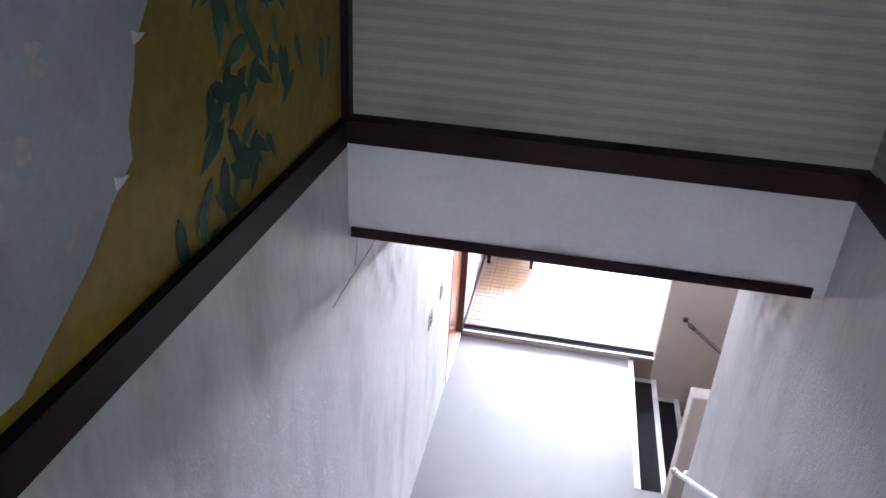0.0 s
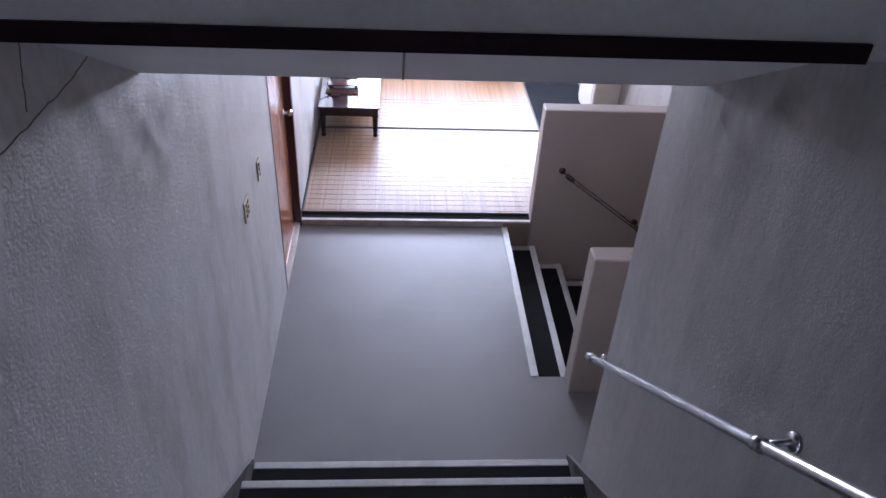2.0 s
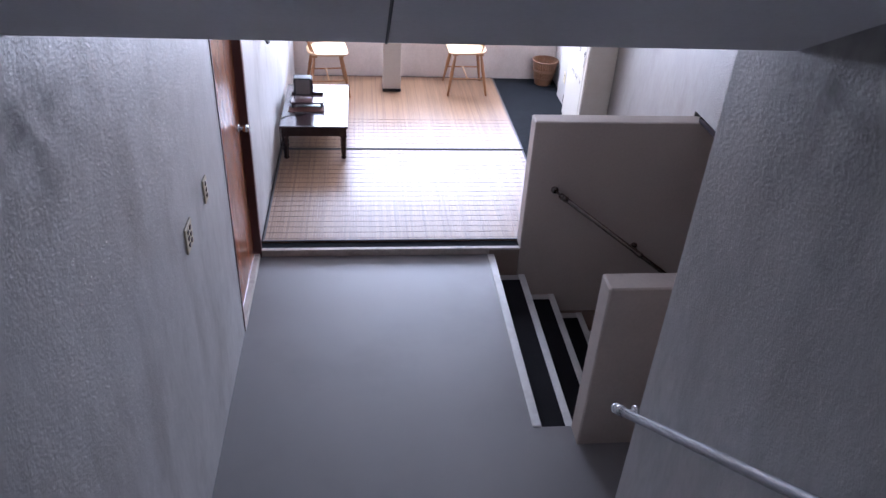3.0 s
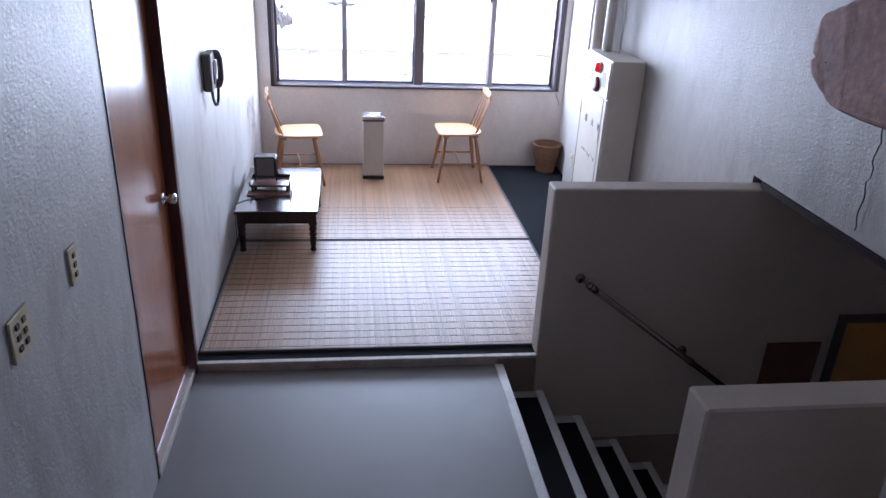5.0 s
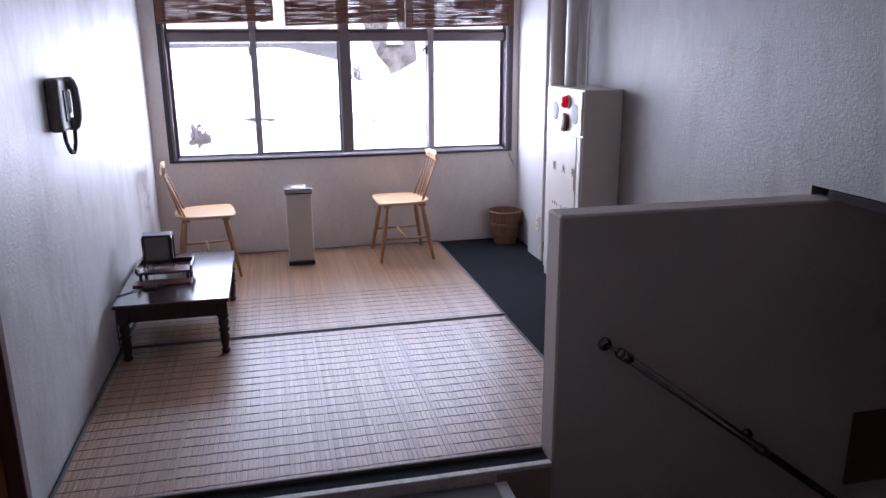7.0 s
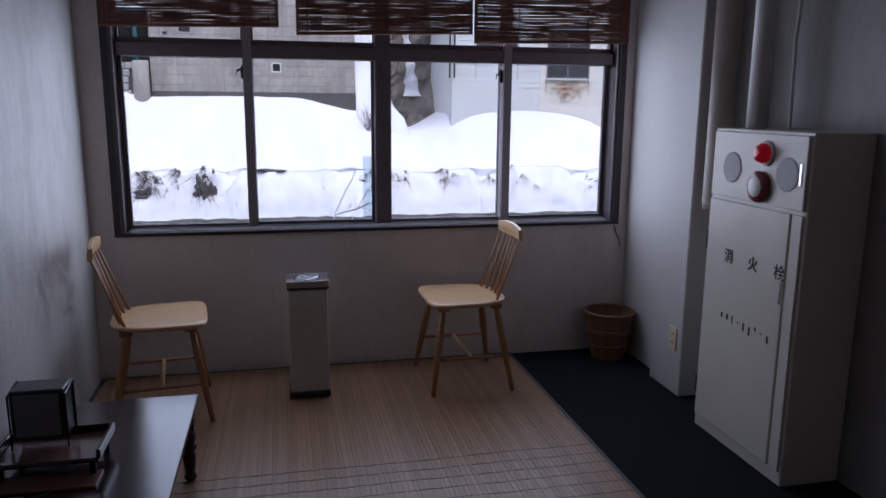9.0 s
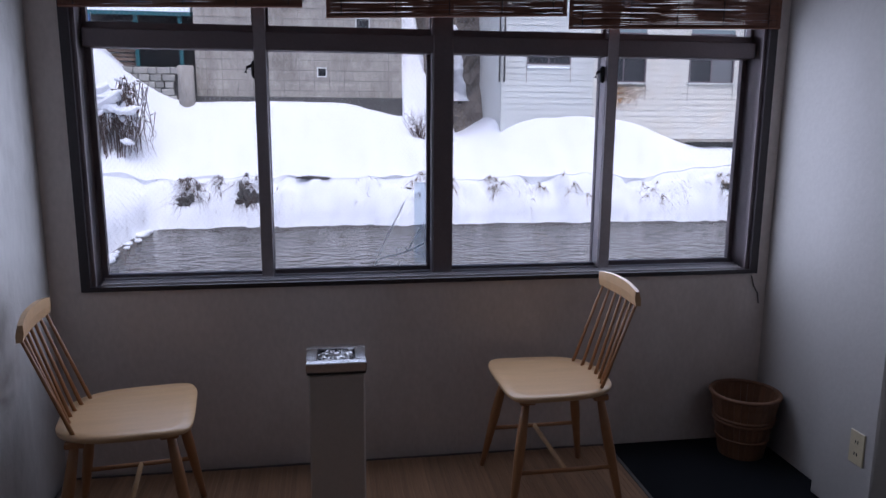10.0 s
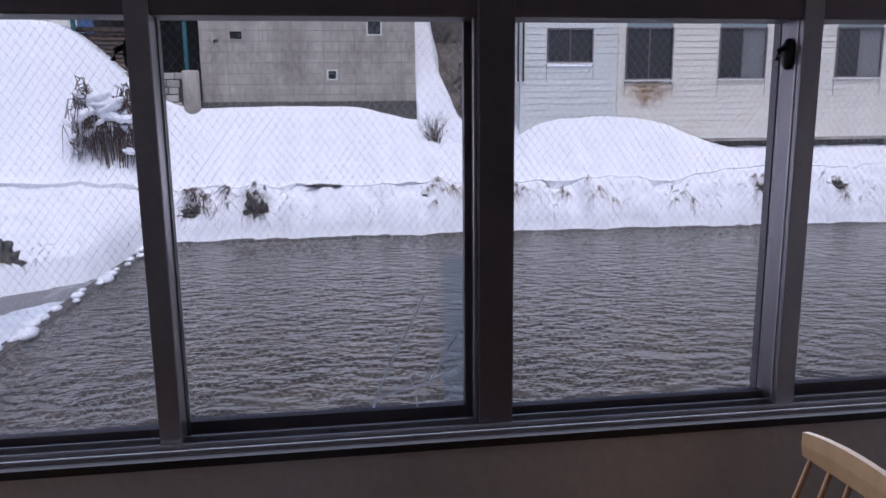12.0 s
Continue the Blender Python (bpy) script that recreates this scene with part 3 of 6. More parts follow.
# ---- handrails ----
def handrail(name, a, b, wall_dir, brackets, material, label, lead=(0, 0, 0), arm=(0, 0, 0)):
    """A steel bar from a to b, held off the wall; each bracket stands at a share of the length."""
    t = thing(name, label, "handrail")
    a, b = Vector(a), Vector(b)
    w = Vector(wall_dir)
    part("bar", tube([a, b], 0.017, 12), material, t, smooth=True)
    for s in brackets:
        p = a.lerp(b, s)
        d = (b - a).normalized()
        part("coupling", tube([p - d * 0.022, p + d * 0.022], 0.022, 12), material, t, smooth=True)
        q = p + Vector((0, 0, -0.012)) + Vector(lead if s < 0.1 else arm)
        if s > 0.1:
            part("bracket_arm", tube([p, p.lerp(q, 0.4) + w * 0.03, q + w * 0.058], 0.009, 8), material, t, smooth=True)
        if s < 0.1:
            part("bracket_arm", tube([a, q + w * 0.055], 0.008, 8), material, t, smooth=True)
        part("flange", tube([q + w * 0.052, q + w * 0.058, q + w * 0.0645], 0.025, 14, r_end=0.028), material, t, smooth=True)
    part("end_cap", tube([a - (b - a).normalized() * 0.006, a + (b - a).normalized() * 0.012], 0.021, 12), material, t, smooth=True)
    return t


SL = RISE / GO
handrail("handrail", (SWALL - 0.065, 3.88, 0.925), (SWALL - 0.065, 0.75, 0.925 + 3.13 * SL), (1, 0, 0), (0.012, 0.414, 0.82), M_STEEL, "shiny steel handrail on wall brackets along the stair wall", (0, 0, 0), (0, -0.035, 0.062))
handrail("handrail", (1.385, EDGE - 0.065, 0.475), (3.6, EDGE - 0.065, 0.475 - 2.215 * 0.752), (0, 1, 0), (0.012, 0.30, 0.62), M_DULLSTEEL, "dull steel handrail on the partition, running down the stairs", (-0.06, 0, 0.045), (-0.03, 0, 0.05))


# ---- door ----
def door():
    t = thing("door_1", "closed orange-brown veneer door in a dark red-brown frame", "door", kind="structure")
    part("leaf", box(LW - 0.075, LW - 0.035, D0 + 0.02, D1 - 0.050, -0.01, DTOP - 0.03, 0.003), M_DOOR, t, "glossy orange-brown veneer leaf")
    part("jamb", box(LW - 0.13, LW + 0.018, D1 - 0.050, D1 - 0.002, -0.05, DTOP - 0.03, 0.004), M_JAMB, t)
    part("jamb", box(LW - 0.13, LW + 0.004, D0 + 0.001, D0 + 0.02, -0.05, DTOP - 0.03), M_JAMB, t)
    part("head", box(LW - 0.13, LW + 0.018, D0 + 0.001, D1 - 0.002, DTOP - 0.03, DTOP - 0.001), M_JAMB, t)
    part("sill", box(LW - 0.034, LW + 0.008, D0 + 0.002, D1 - 0.003, -0.053, -0.012, 0.005), M_SILL, t, "worn pale wooden sill")
    y, z = D1 - 0.135, 0.985
    k = part("knob", turned(lathe([(0.012, 0), (0.012, 0.025), (0.021, 0.032), (0.026, 0.045), (0.024, 0.058), (0.012, 0.066)], 16), pose(LW - 0.035, y, z, 0, 90, 0)), M_CHROME, t, smooth=True)
    part("rose", turned(lathe([(0.031, 0), (0.031, 0.004), (0.02, 0.009)], 18), pose(LW - 0.035, y, z, 0, 90, 0)), M_CHROME, t, smooth=True)
    return t


door()

# ---- window ----
GY = WIN + 0.10


def ring(x0, x1, z0, z1, w, y0, y1, bm=None, bottom=None):
    """A rectangular frame standing in the x-z plane."""
    bm = bmesh.new() if bm is None else bm
    bw = w if bottom is None else bottom
    box(x0, x0 + w, y0, y1, z0, z1, bm=bm)
    box(x1 - w, x1, y0, y1, z0, z1, bm=bm)
    box(x0 + w, x1 - w, y0, y1, z0, z0 + bw, bm=bm)
    box(x0 + w, x1 - w, y0, y1, z1 - w, z1, bm=bm)
    return bm


def wires(x0, x1, z0, z1, y, pitch=0.0185):
    """Diamond wire mesh in a pane."""
    bm = bmesh.new()
    w, h = x1 - x0, z1 - z0
    for sgn in (1, -1):
        n = int((w + h * 0.75) / pitch) + 1
        for i in range(n):
            s = i * pitch
            # the line x = x0 + s - 0.75 u, z = z0 + u, cut to the pane
            u0, u1 = max(0, (s - w) / 0.75), min(h, s / 0.75)
            if u1 - u0 < 0.01:
                continue
            pa, pb = (s - 0.75 * u0, u0), (s - 0.75 * u1, u1)
            if sgn < 0:
                pa, pb = (w - pa[0], pa[1]), (w - pb[0], pb[1])
            tube([(x0 + pa[0], y, z0 + pa[1]), (x0 + pb[0], y, z0 + pb[1])], 0.00030, 3, bm=bm)
    return bm


def window():
    t = thing("window_1", "wide aluminium window of sliding sashes with upper lights", "window", kind="structure")
    part("trim", ring(WX0 - 0.025, WX1 + 0.025, WZ0 - 0.007, WZ1 + 0.02, 0.034, WIN - 0.012, WIN + 0.006, bottom=0.018), M_BLACKTRIM, t, "black painted wooden surround")
    part("outer_frame", ring(WX0 + 0.002, WX1 - 0.002, WZ0 - 0.002, WZ1 - 0.005, 0.022, WIN + 0.0065, WIN + 0.16, bottom=0.010), M_ALU, t)
    part("sill", box(WX0 + 0.024, WX1 - 0.024, WIN + 0.012, WIN + 0.085, WZ0 + 0.002, WZ0 + 0.013, 0.003), M_ALU, t, "grooved aluminium sill track")
    for dy, top in ((0.014, 0.019), (0.036, 0.024), (0.062, 0.029)):
        part("track", box(WX0 + 0.04, WX1 - 0.04, WIN + dy, WIN + dy + 0.006, WZ0 + 0.012, WZ0 + top, 0.001), M_ALUBRIGHT, t, "track in metal brightened for the light it catches")
    part("mullion", box(0.728, 0.806, WIN + 0.04, WIN + 0.15, WZ0 + 0.0, WZ1 - 0.012, 0.004), M_ALU, t, "wide dark centre mullion")
    part("mullion_bead", box(0.7225, 0.7275, WIN + 0.058, WIN + 0.072, WZ0 + 0.03, WZ1 - 0.014), M_ALUBRIGHT, t)
    part("transom", box(WX0 + 0.03, WX1 - 0.03, WIN + 0.045, WIN + 0.14, 1.655, 1.722, 0.004), M_ALU, t)
    for xl, xm, xr in ((-0.572, 0.0715, 0.745), (0.786, 1.4595, 2.102)):
        for k, (a, b) in enumerate(((xl, xm + 0.025), (xm - 0.025, xr))):
            y = GY + 0.0095 if k == 0 else GY + 0.0365
            sash = part("sash", ring(a, b, WZ0 + 0.006, 1.698, 0.032, y - 0.013, y + 0.013, bottom=0.029), M_ALU, t)
            gx0, gx1, gz0, gz1 = a + 0.030, b - 0.030, WZ0 + 0.033, 1.668
            g = part("pane", box(gx0, gx1, y - 0.002, y + 0.002, gz0, gz1), M_GLASS, sash)
            g.visible_shadow = False
            part("wire_mesh", wires(gx0, gx1, gz0, gz1, y), M_WIRE, sash, "fine diamond wire set in the glass")
            u = part("upper_light", ring(a + (0.03 if k else 0), b - (0 if k else 0.03), 1.722, WZ1 - 0.04, 0.026, GY - 0.012, GY + 0.012), M_ALU, t)
            g = part("pane", box(a + 0.04, b - 0.04, GY - 0.002, GY + 0.002, 1.745, WZ1 - 0.06), M_GLASS, u)
            g.visible_shadow = False
            part("wire_mesh", wires(a + 0.04, b - 0.04, 1.745, WZ1 - 0.06, GY), M_WIRE, u, "fine diamond wire set in the glass")
        # deep post that runs through the transom, with a crescent lock on its flank
        px = 0.049 if xm < 0.5 else 1.437
        part("post", box(px, px + 0.045, WIN + 0.040, WIN + 0.1255, WZ0 + 0.020, WZ1 - 0.012, 0.002), M_ALUPOST, t, "deep aluminium post between the sashes")
        part("post_bead", box(px - 0.002, px + 0.004, WIN + 0.058, WIN + 0.064, WZ0 + 0.03, WZ1 - 0.014), M_ALUBRIGHT, t)
        lk = part("lock", turned(lathe([(0.027, 0), (0.027, 0.008), (0.020, 0.014)], 16), Matrix.Translation((px, WIN + 0.085, 1.585)) @ pose(0, 0, 0, 0, -90, 0) @ Matrix.Diagonal((1.25, 0.8, 1, 1))), M_BLACK, t, "black crescent lock", smooth=True)
        part("lever", tube([(px - 0.012, WIN + 0.085, 1.60), (px - 0.030, WIN + 0.08, 1.592), (px - 0.036, WIN + 0.078, 1.572)], 0.006, 8), M_BLACK, lk, smooth=True)
    # crack in a lower corner of one pane, and a strip of film beside it
    y = GY + 0.0335
    cr = bmesh.new()
    rays = [((0.50, 0.803), (0.509, 0.826), (0.55, 0.838), (0.594, 0.847), (0.636, 0.859), (0.671, 0.874), (0.705, 0.892)), ((0.508, 0.833), (0.538, 0.90), (0.571, 0.966), (0.598, 1.012), (0.621, 1.065)),
            ((0.636, 0.859), (0.661, 0.913), (0.698, 0.971)), ((0.594, 0.847), (0.585, 0.868), (0.603, 0.878)), ((0.636, 0.859), (0.622, 0.88)), ((0.65, 0.866), (0.672, 0.852), (0.69, 0.846)), ((0.60, 0.822), (0.601, 0.797))]
    for i, r in enumerate(rays):
        half = 0.0034 if i == 0 else 0.0021
        for (xa, za), (xb, zb) in zip(r, r[1:]):
            nx, nz = Vector((za - zb, xb - xa)).normalized() * half
            cr.faces.new([cr.verts.new((x, y - 0.005, z)) for x, z in ((xa - nx, za - nz), (xb - nx, zb - nz), (xb + nx, zb + nz), (xa + nx, za + nz))])
    part("crack", cr, M_CRACK, t, "branching crack in the glass")
    part("film_strip", box(0.664, 0.712, GY + 0.0315, GY + 0.0335, 0.805, 1.146), M_TAPE, t, "pale blue strip of film on the glass")
    return t


window()


# ---- bamboo blinds ----
def blind(x0, x1, z0, tilt, seed):
    t = thing("bamboo_blind", "brown split-reed roll blind, half lowered and uneven", "blind", group="reed blinds at the window")
    r = random.Random(seed)
    bm = bmesh.new()
    y, ztop = WIN - 0.03, 2.40
    n, seg = 92, 16
    for i in range(n):
        z = ztop - (ztop - z0) * i / (n - 1)
        ph, amp = r.uniform(0, 99), r.uniform(0.5, 1.0)
        prev = None
        for k in range(seg + 1):
            x = x0 + (x1 - x0) * k / seg
            zz = z + tilt * (k / seg - 0.5) * i / n + 0.0065 * amp * noise.noise((x * 6.0, z * 14.0, ph * 0.03 + seed))
            h = 0.0034 + 0.0019 * noise.noise((x * 9, z * 40, seed))
            q = [bm.verts.new((x, y + dy, zz + dz)) for dy, dz in ((-0.001, -h), (-0.001, h), (0.001, h), (0.001, -h))]
            if prev:
                for a in range(4):
                    bm.faces.new((prev[a], prev[(a + 1) % 4], q[(a + 1) % 4], q[a]))
            prev = q
    part("reeds", bm, M_REED, t)
    th = bmesh.new()
    for k in range(5):
        x = x0 + (x1 - x0) * (0.06 + 0.22 * k)
        tube([(x, y - 0.004, ztop), (x, y - 0.004, z0 + tilt * ((x - x0) / (x1 - x0) - 0.5))], 0.0016, 4, bm=th)
    part("cords", th, M_BLACK, t)
    part("bottom_bar", tube([(x0, y, z0 - tilt / 2 - 0.004), (x1, y, z0 + tilt / 2 - 0.004)], 0.006, 6), M_REED, t)
    for x in (x0, x1 - 0.016):
        part("edge_tape", prism([(x, ztop), (x + 0.016, ztop), (x + 0.016, z0 + (tilt / 2 if x > x0 else -tilt / 2)), (x, z0 + (tilt / 2 if x > x0 else -tilt / 2))], 1, y - 0.003, y + 0.003), M_REED, t)
    part("head_bar", box(x0, x1, y - 0.01, y + 0.018, ztop, ztop + 0.02), M_DARKWOOD, t)
    return t


blind(-0.60, 0.235, 1.80, 0.02, 1)
blind(0.32, 1.235, 1.79, 0.03, 2)
blind(1.245, 2.13, 1.768, 0.02, 3)


# ---- bamboo mats ----
def bamboo_mat(x0, x1, y0, y1, label, stitch, half):
    t = thing("bamboo_mat", label, "mat", group="bamboo mats in the lounge")
    part("backing", box(x0, x1, y0, y1, 0.0, 0.0088), M_STITCHPALE, t)
    n = 108
    w = (x1 - x0 - 0.03) / n
    slat = None
    for i in range(n):
        m = pose(x0 + 0.015 + (i + 0.5) * w, 0, 0.006 + rng.uniform(0, 0.0012))
        if slat is None:
            slat = part("slat", box(-w * 0.495, w * 0.495, y0 + 0.012, y1 - 0.012, 0, 0.004, 0.0009), M_MAT, t)
            slat.matrix_basis = m
        else:
            share("slat", slat, t, m)
    bm = bmesh.new()
    rows = int((y1 - y0) / 0.078)
    if stitch is M_STITCHPALE:
        rows = int(rows * 0.42)
    for r in range(rows):
        y = y0 + 0.04 + r * 0.078
        for k in range(36):
            xa = x0 + 0.015 + (x1 - x0 - 0.03) * k / 36
            xb = x0 + 0.015 + (x1 - x0 - 0.03) * (k + 1) / 36
            j = 0.007 * noise.noise((xa * 3, y * 5, 0)) + 0.0015 * (k % 2)
            box(xa, xb, y + j - half, y + j + half, 0.0085, 0.0113 + 0.0004 * (k % 2), bm=bm)
    part("stitching", bm, stitch, t)["kind"] = "stuff"
    for a in ((x0, x0 + 0.016, y0, y1), (x1 - 0.016, x1, y0, y1), (x0 + 0.016, x1 - 0.016, y0, y0 + 0.014), (x0 + 0.016, x1 - 0.016, y1 - 0.014, y1)):
        part("binding", box(*a, 0.004, 0.014, 0.003), M_BINDING, t)
    return t


bamboo_mat(-0.715, 1.49, 6.505, 8.03, "tan bamboo slat mat with brown stitched rows", M_STITCH, 0.0037)
bamboo_mat(-0.715, 1.495, 8.045, 9.915, "tan bamboo slat mat lying below the window", M_STITCHPALE, 0.0035)


# ---- chairs ----
def chair(at, turn):
    """A spindle-back chair that faces +x before it is turned."""
    t = thing("spindle_chair", "pale beech spindle-back chair with splayed legs", "chair", at=at, turn=turn, group="chairs at the window")
    S = 0.453
    out = []
    for k in range(40):
        a = 2 * math.pi * k / 40
        ca, sa = math.cos(a), math.sin(a)
        ex = 0.34 if ca > 0 else 0.7
        x = math.copysign(abs(ca) ** ex, ca) * (0.21 if ca > 0 else 0.205)
        yy = math.copysign(abs(sa) ** (0.42 if ca > 0 else 0.6), sa) * (0.212 + 0.022 * ca)
        out.append((x, yy))
    bm = bmesh.new()
    rings = []
    for sc, z in ((0.93, S - 0.020), (0.99, S - 0.013), (1.0, S - 0.004), (0.985, S + 0.003), (0.80, S - 0.001), (0.4, S - 0.004)):
        rings.append([bm.verts.new((x * sc, y * sc, z)) for x, y in out])
    for a, b in zip(rings, rings[1:]):
        for k in range(40):
            bm.faces.new((a[k], a[(k + 1) % 40], b[(k + 1) % 40], b[k]))
    bm.faces.new(rings[0][::-1])
    bm.faces.new(rings[-1])
    part("seat", bm, M_BEECH, t, "smooth pale saddle seat", smooth=True)
    feet = {}
    for sx in (1, -1):
        for sy in (1, -1):
            a = Vector((sx * 0.135, sy * 0.14, S - 0.02))
            b = Vector((sx * 0.205, sy * 0.225, 0.0))
            feet[sx, sy] = (a, b)
            mid = a.lerp(b, 0.45)
            bm = tube([a, a.lerp(b, 0.3), mid, a.lerp(b, 0.75), b], 0.0125, 10)
            vs = list(bm.verts)
            for v in vs:
                s = (a.z - v.co.z) / a.z
                axis = a.lerp(b, s)
                v.co = axis + (v.co - axis) * (1.0 + 0.55 * math.sin(math.pi * min(1, max(0, s * 1.15))) - 0.1 * s)
                v.co.z = max(v.co.z, 0.0)
            part("leg", bm, M_BEECHDARK, t, smooth=True)
    zs = 0.60
    for sy in (1, -1):
        p, q = feet[1, sy][0].lerp(feet[1, sy][1], zs), feet[-1, sy][0].lerp(feet[-1, sy][1], zs)
        part("stretcher", tube([p, p.lerp(q, 0.5), q], 0.0085, 8), M_BEECHDARK, t, smooth=True)
    p = feet[1, 1][0].lerp(feet[1, 1][1], zs).lerp(feet[-1, 1][0].lerp(feet[-1, 1][1], zs), 0.5)
    part("cross_stretcher", tube([p, Vector((p.x, -p.y, p.z))], 0.009, 8), M_BEECH, t, smooth=True)
    for sx in (1, -1):
        part("cleat", box(sx * 0.135 - 0.028, sx * 0.135 + 0.028, -0.165, 0.165, S - 0.042, S - 0.02, 0.004), M_BEECHDARK, t)
    # back: bent top rail on seven spindles
    TOPZ, bx = 0.782, -0.262
    bm = bmesh.new()
    rows = []
    for k in range(13):
        u = k / 12 * 2 - 1
        y = u * 0.168
        x = bx + 0.014 * u * u
        h = 0.034 - 0.008 * abs(u) ** 3
        rows.append([bm.verts.new((x + dx + 0.12 * dz, y, TOPZ + 0.004 * (1 - u * u) + dz * 1.0)) for dx, dz in ((0.009, -h), (0.011, 0), (0.007, h), (-0.007, h), (-0.011, 0), (-0.009, -h))])
    for a, b in zip(rows, rows[1:]):
        for k in range(6):
            bm.faces.new((a[k], a[(k + 1) % 6], b[(k + 1) % 6], b[k]))
    bm.faces.new(rows[0][::-1])
    bm.faces.new(rows[-1])
    part("top_rail", bm, M_BEECH, t, "bent pale top rail", smooth=False)
    for i in range(7):
        u = (i - 3) / 3
        a = Vector((-0.172 + 0.035 * u * u, u * 0.148, S - 0.004))
        b = Vector((bx + 0.013 * u * u, u * 0.15, TOPZ - 0.026))
        # Spindles take the darker beech to paint in their backlit shade.
        part("spindle", tube([a, a.lerp(b, 0.4), b], 0.0068, 8, r_end=0.0055), M_BEECHDARK, t, smooth=True)
    return t


c = chair((-0.345, 9.45, 0.0135), 7)
chair_copy = copy_thing(c, pose(1.12, 9.575, 0.0135, 0, 0, 181))
tagged(c, label="pale beech spindle-back chair standing close to the white wall")
tagged(chair_copy, label="pale beech spindle-back chair facing the ash stand")


# ---- low table ----
def low_table():
    t = thing("low_table", "low dark lacquered table with turned legs against the wall", "table", at=(-0.4, 8.285, 0.0135))
    hx, hy, H = 0.287, 0.495, 0.322
    part("tabletop", box(-hx, hx, -hy, hy, H - 0.022, H, 0.006, seg=2), M_TABLE, t, "glossy dark tabletop")
    for sy in (-1, 1):
        part("apron", box(-hx + 0.05, hx - 0.05, sy * (hy - 0.055) - 0.01, sy * (hy - 0.055) + 0.01, H - 0.108, H - 0.022), M_TABLE, t)
    for sx in (-1, 1):
        part("apron", box(sx * (hx - 0.04) - 0.01, sx * (hx - 0.04) + 0.01, -hy + 0.07, hy - 0.07, H - 0.108, H - 0.022), M_TABLE, t)
    prof = [(0.012, 0), (0.018, 0.006), (0.020, 0.018), (0.013, 0.03), (0.017, 0.04), (0.019, 0.07), (0.021, 0.10), (0.016, 0.118), (0.024, 0.126), (0.024, 0.136), (0.016, 0.144), (0.022, 0.158), (0.024, 0.18), (0.018, 0.196), (0.026, 0.204), (0.026, 0.212)]
    for sx in (-1, 1):
        for sy in (-1, 1):
            x, y = sx * (hx - 0.04), sy * (hy - 0.055)
            lg = part("leg", lathe([(q * 1.22, h) for q, h in prof], 14, centre=(x, y, 0)), M_TABLE, t, smooth=True)
            part("block", box(x - 0.027, x + 0.027, y - 0.027, y + 0.027, 0.212, H - 0.022, 0.003), M_TABLE, lg)
    return t


low_table()
TZ = 0.0135 + 0.322


def tray_set():
    t = thing("letter_tray", "small dark wooden tray stand on short feet on the low table", "tray", at=(-0.475, 8.27, TZ))
    part("shelf", box(-0.145, 0.145, -0.10, 0.10, 0.045, 0.056, 0.002), M_TABLE, t)
    for sx in (-1, 1):
        part("side", box(sx * 0.145 - 0.006, sx * 0.145 + 0.006, -0.10, 0.10, 0.056, 0.085, 0.002), M_TABLE, t)
        for sy in (-1, 1):
            part("foot", box(sx * 0.125 - 0.009, sx * 0.125 + 0.009, sy * 0.085 - 0.009, sy * 0.085 + 0.009, 0, 0.045, 0.002), M_DARKWOOD, t)
    part("back", box(-0.139, 0.139, 0.092, 0.10, 0.056, 0.085), M_TABLE, t)
    part("lining", box(-0.137, 0.137, -0.095, 0.09, 0.0565, 0.0595), M_LACQUER, t, "glossy red-brown floor of the tray")
    return t


tray_set()


def frame_box():
    t = thing("small_display_box", "small dark framed box standing on the tray", "box", at=(-0.51, 8.31, TZ + 0.063))
    part("body", box(-0.075, 0.075, -0.05, 0.045, 0.028, 0.185, 0.004), M_BLACK, t)
    part("front", box(-0.062, 0.062, -0.0535, -0.0505, 0.042, 0.172), M_PHONE, t, "dark grey front cloth")
    for sx in (-1, 1):
        part("leg", tube([(sx * 0.078, -0.05, 0.0), (sx * 0.078, -0.05, 0.17), (sx * 0.078, 0.04, 0.185), (sx * 0.078, 0.045, 0.0)], 0.004, 6), M_TABLE, t)
    return t


frame_box()


def board():
    t = thing("wooden_board", "flat brown wooden board lying on the low table", "board", at=(-0.48, 8.15, TZ))
    part("panel", box(-0.155, 0.155, -0.05, 0.05, 0, 0.009, 0.002), M_BOARD, t)
    return t


board()


def corded_switch():
    t = thing("cord_switch", "small black inline switch with its cord on the table", "cord", at=(-0.535, 8.05, TZ))
    part("switch", box(-0.035, 0.035, -0.014, 0.014, 0, 0.018, 0.006, seg=2), M_BLACK, t)
    part("cord", tube([(0.034, 0, 0.006), (0.10, 0.05, 0.004), (0.18, 0.10, 0.004), (0.20, 0.16, 0.004)], 0.003, 6), M_BLACK, t)
    part("cord", tube([(-0.034, 0, 0.006), (-0.09, -0.03, 0.004), (-0.152, -0.1, 0.004), (-0.163, -0.12, -0.02), (-0.165, -0.125, -0.16), (-0.17, -0.08, -0.318)], 0.003, 6), M_BLACK, t)
    return t


corded_switch()


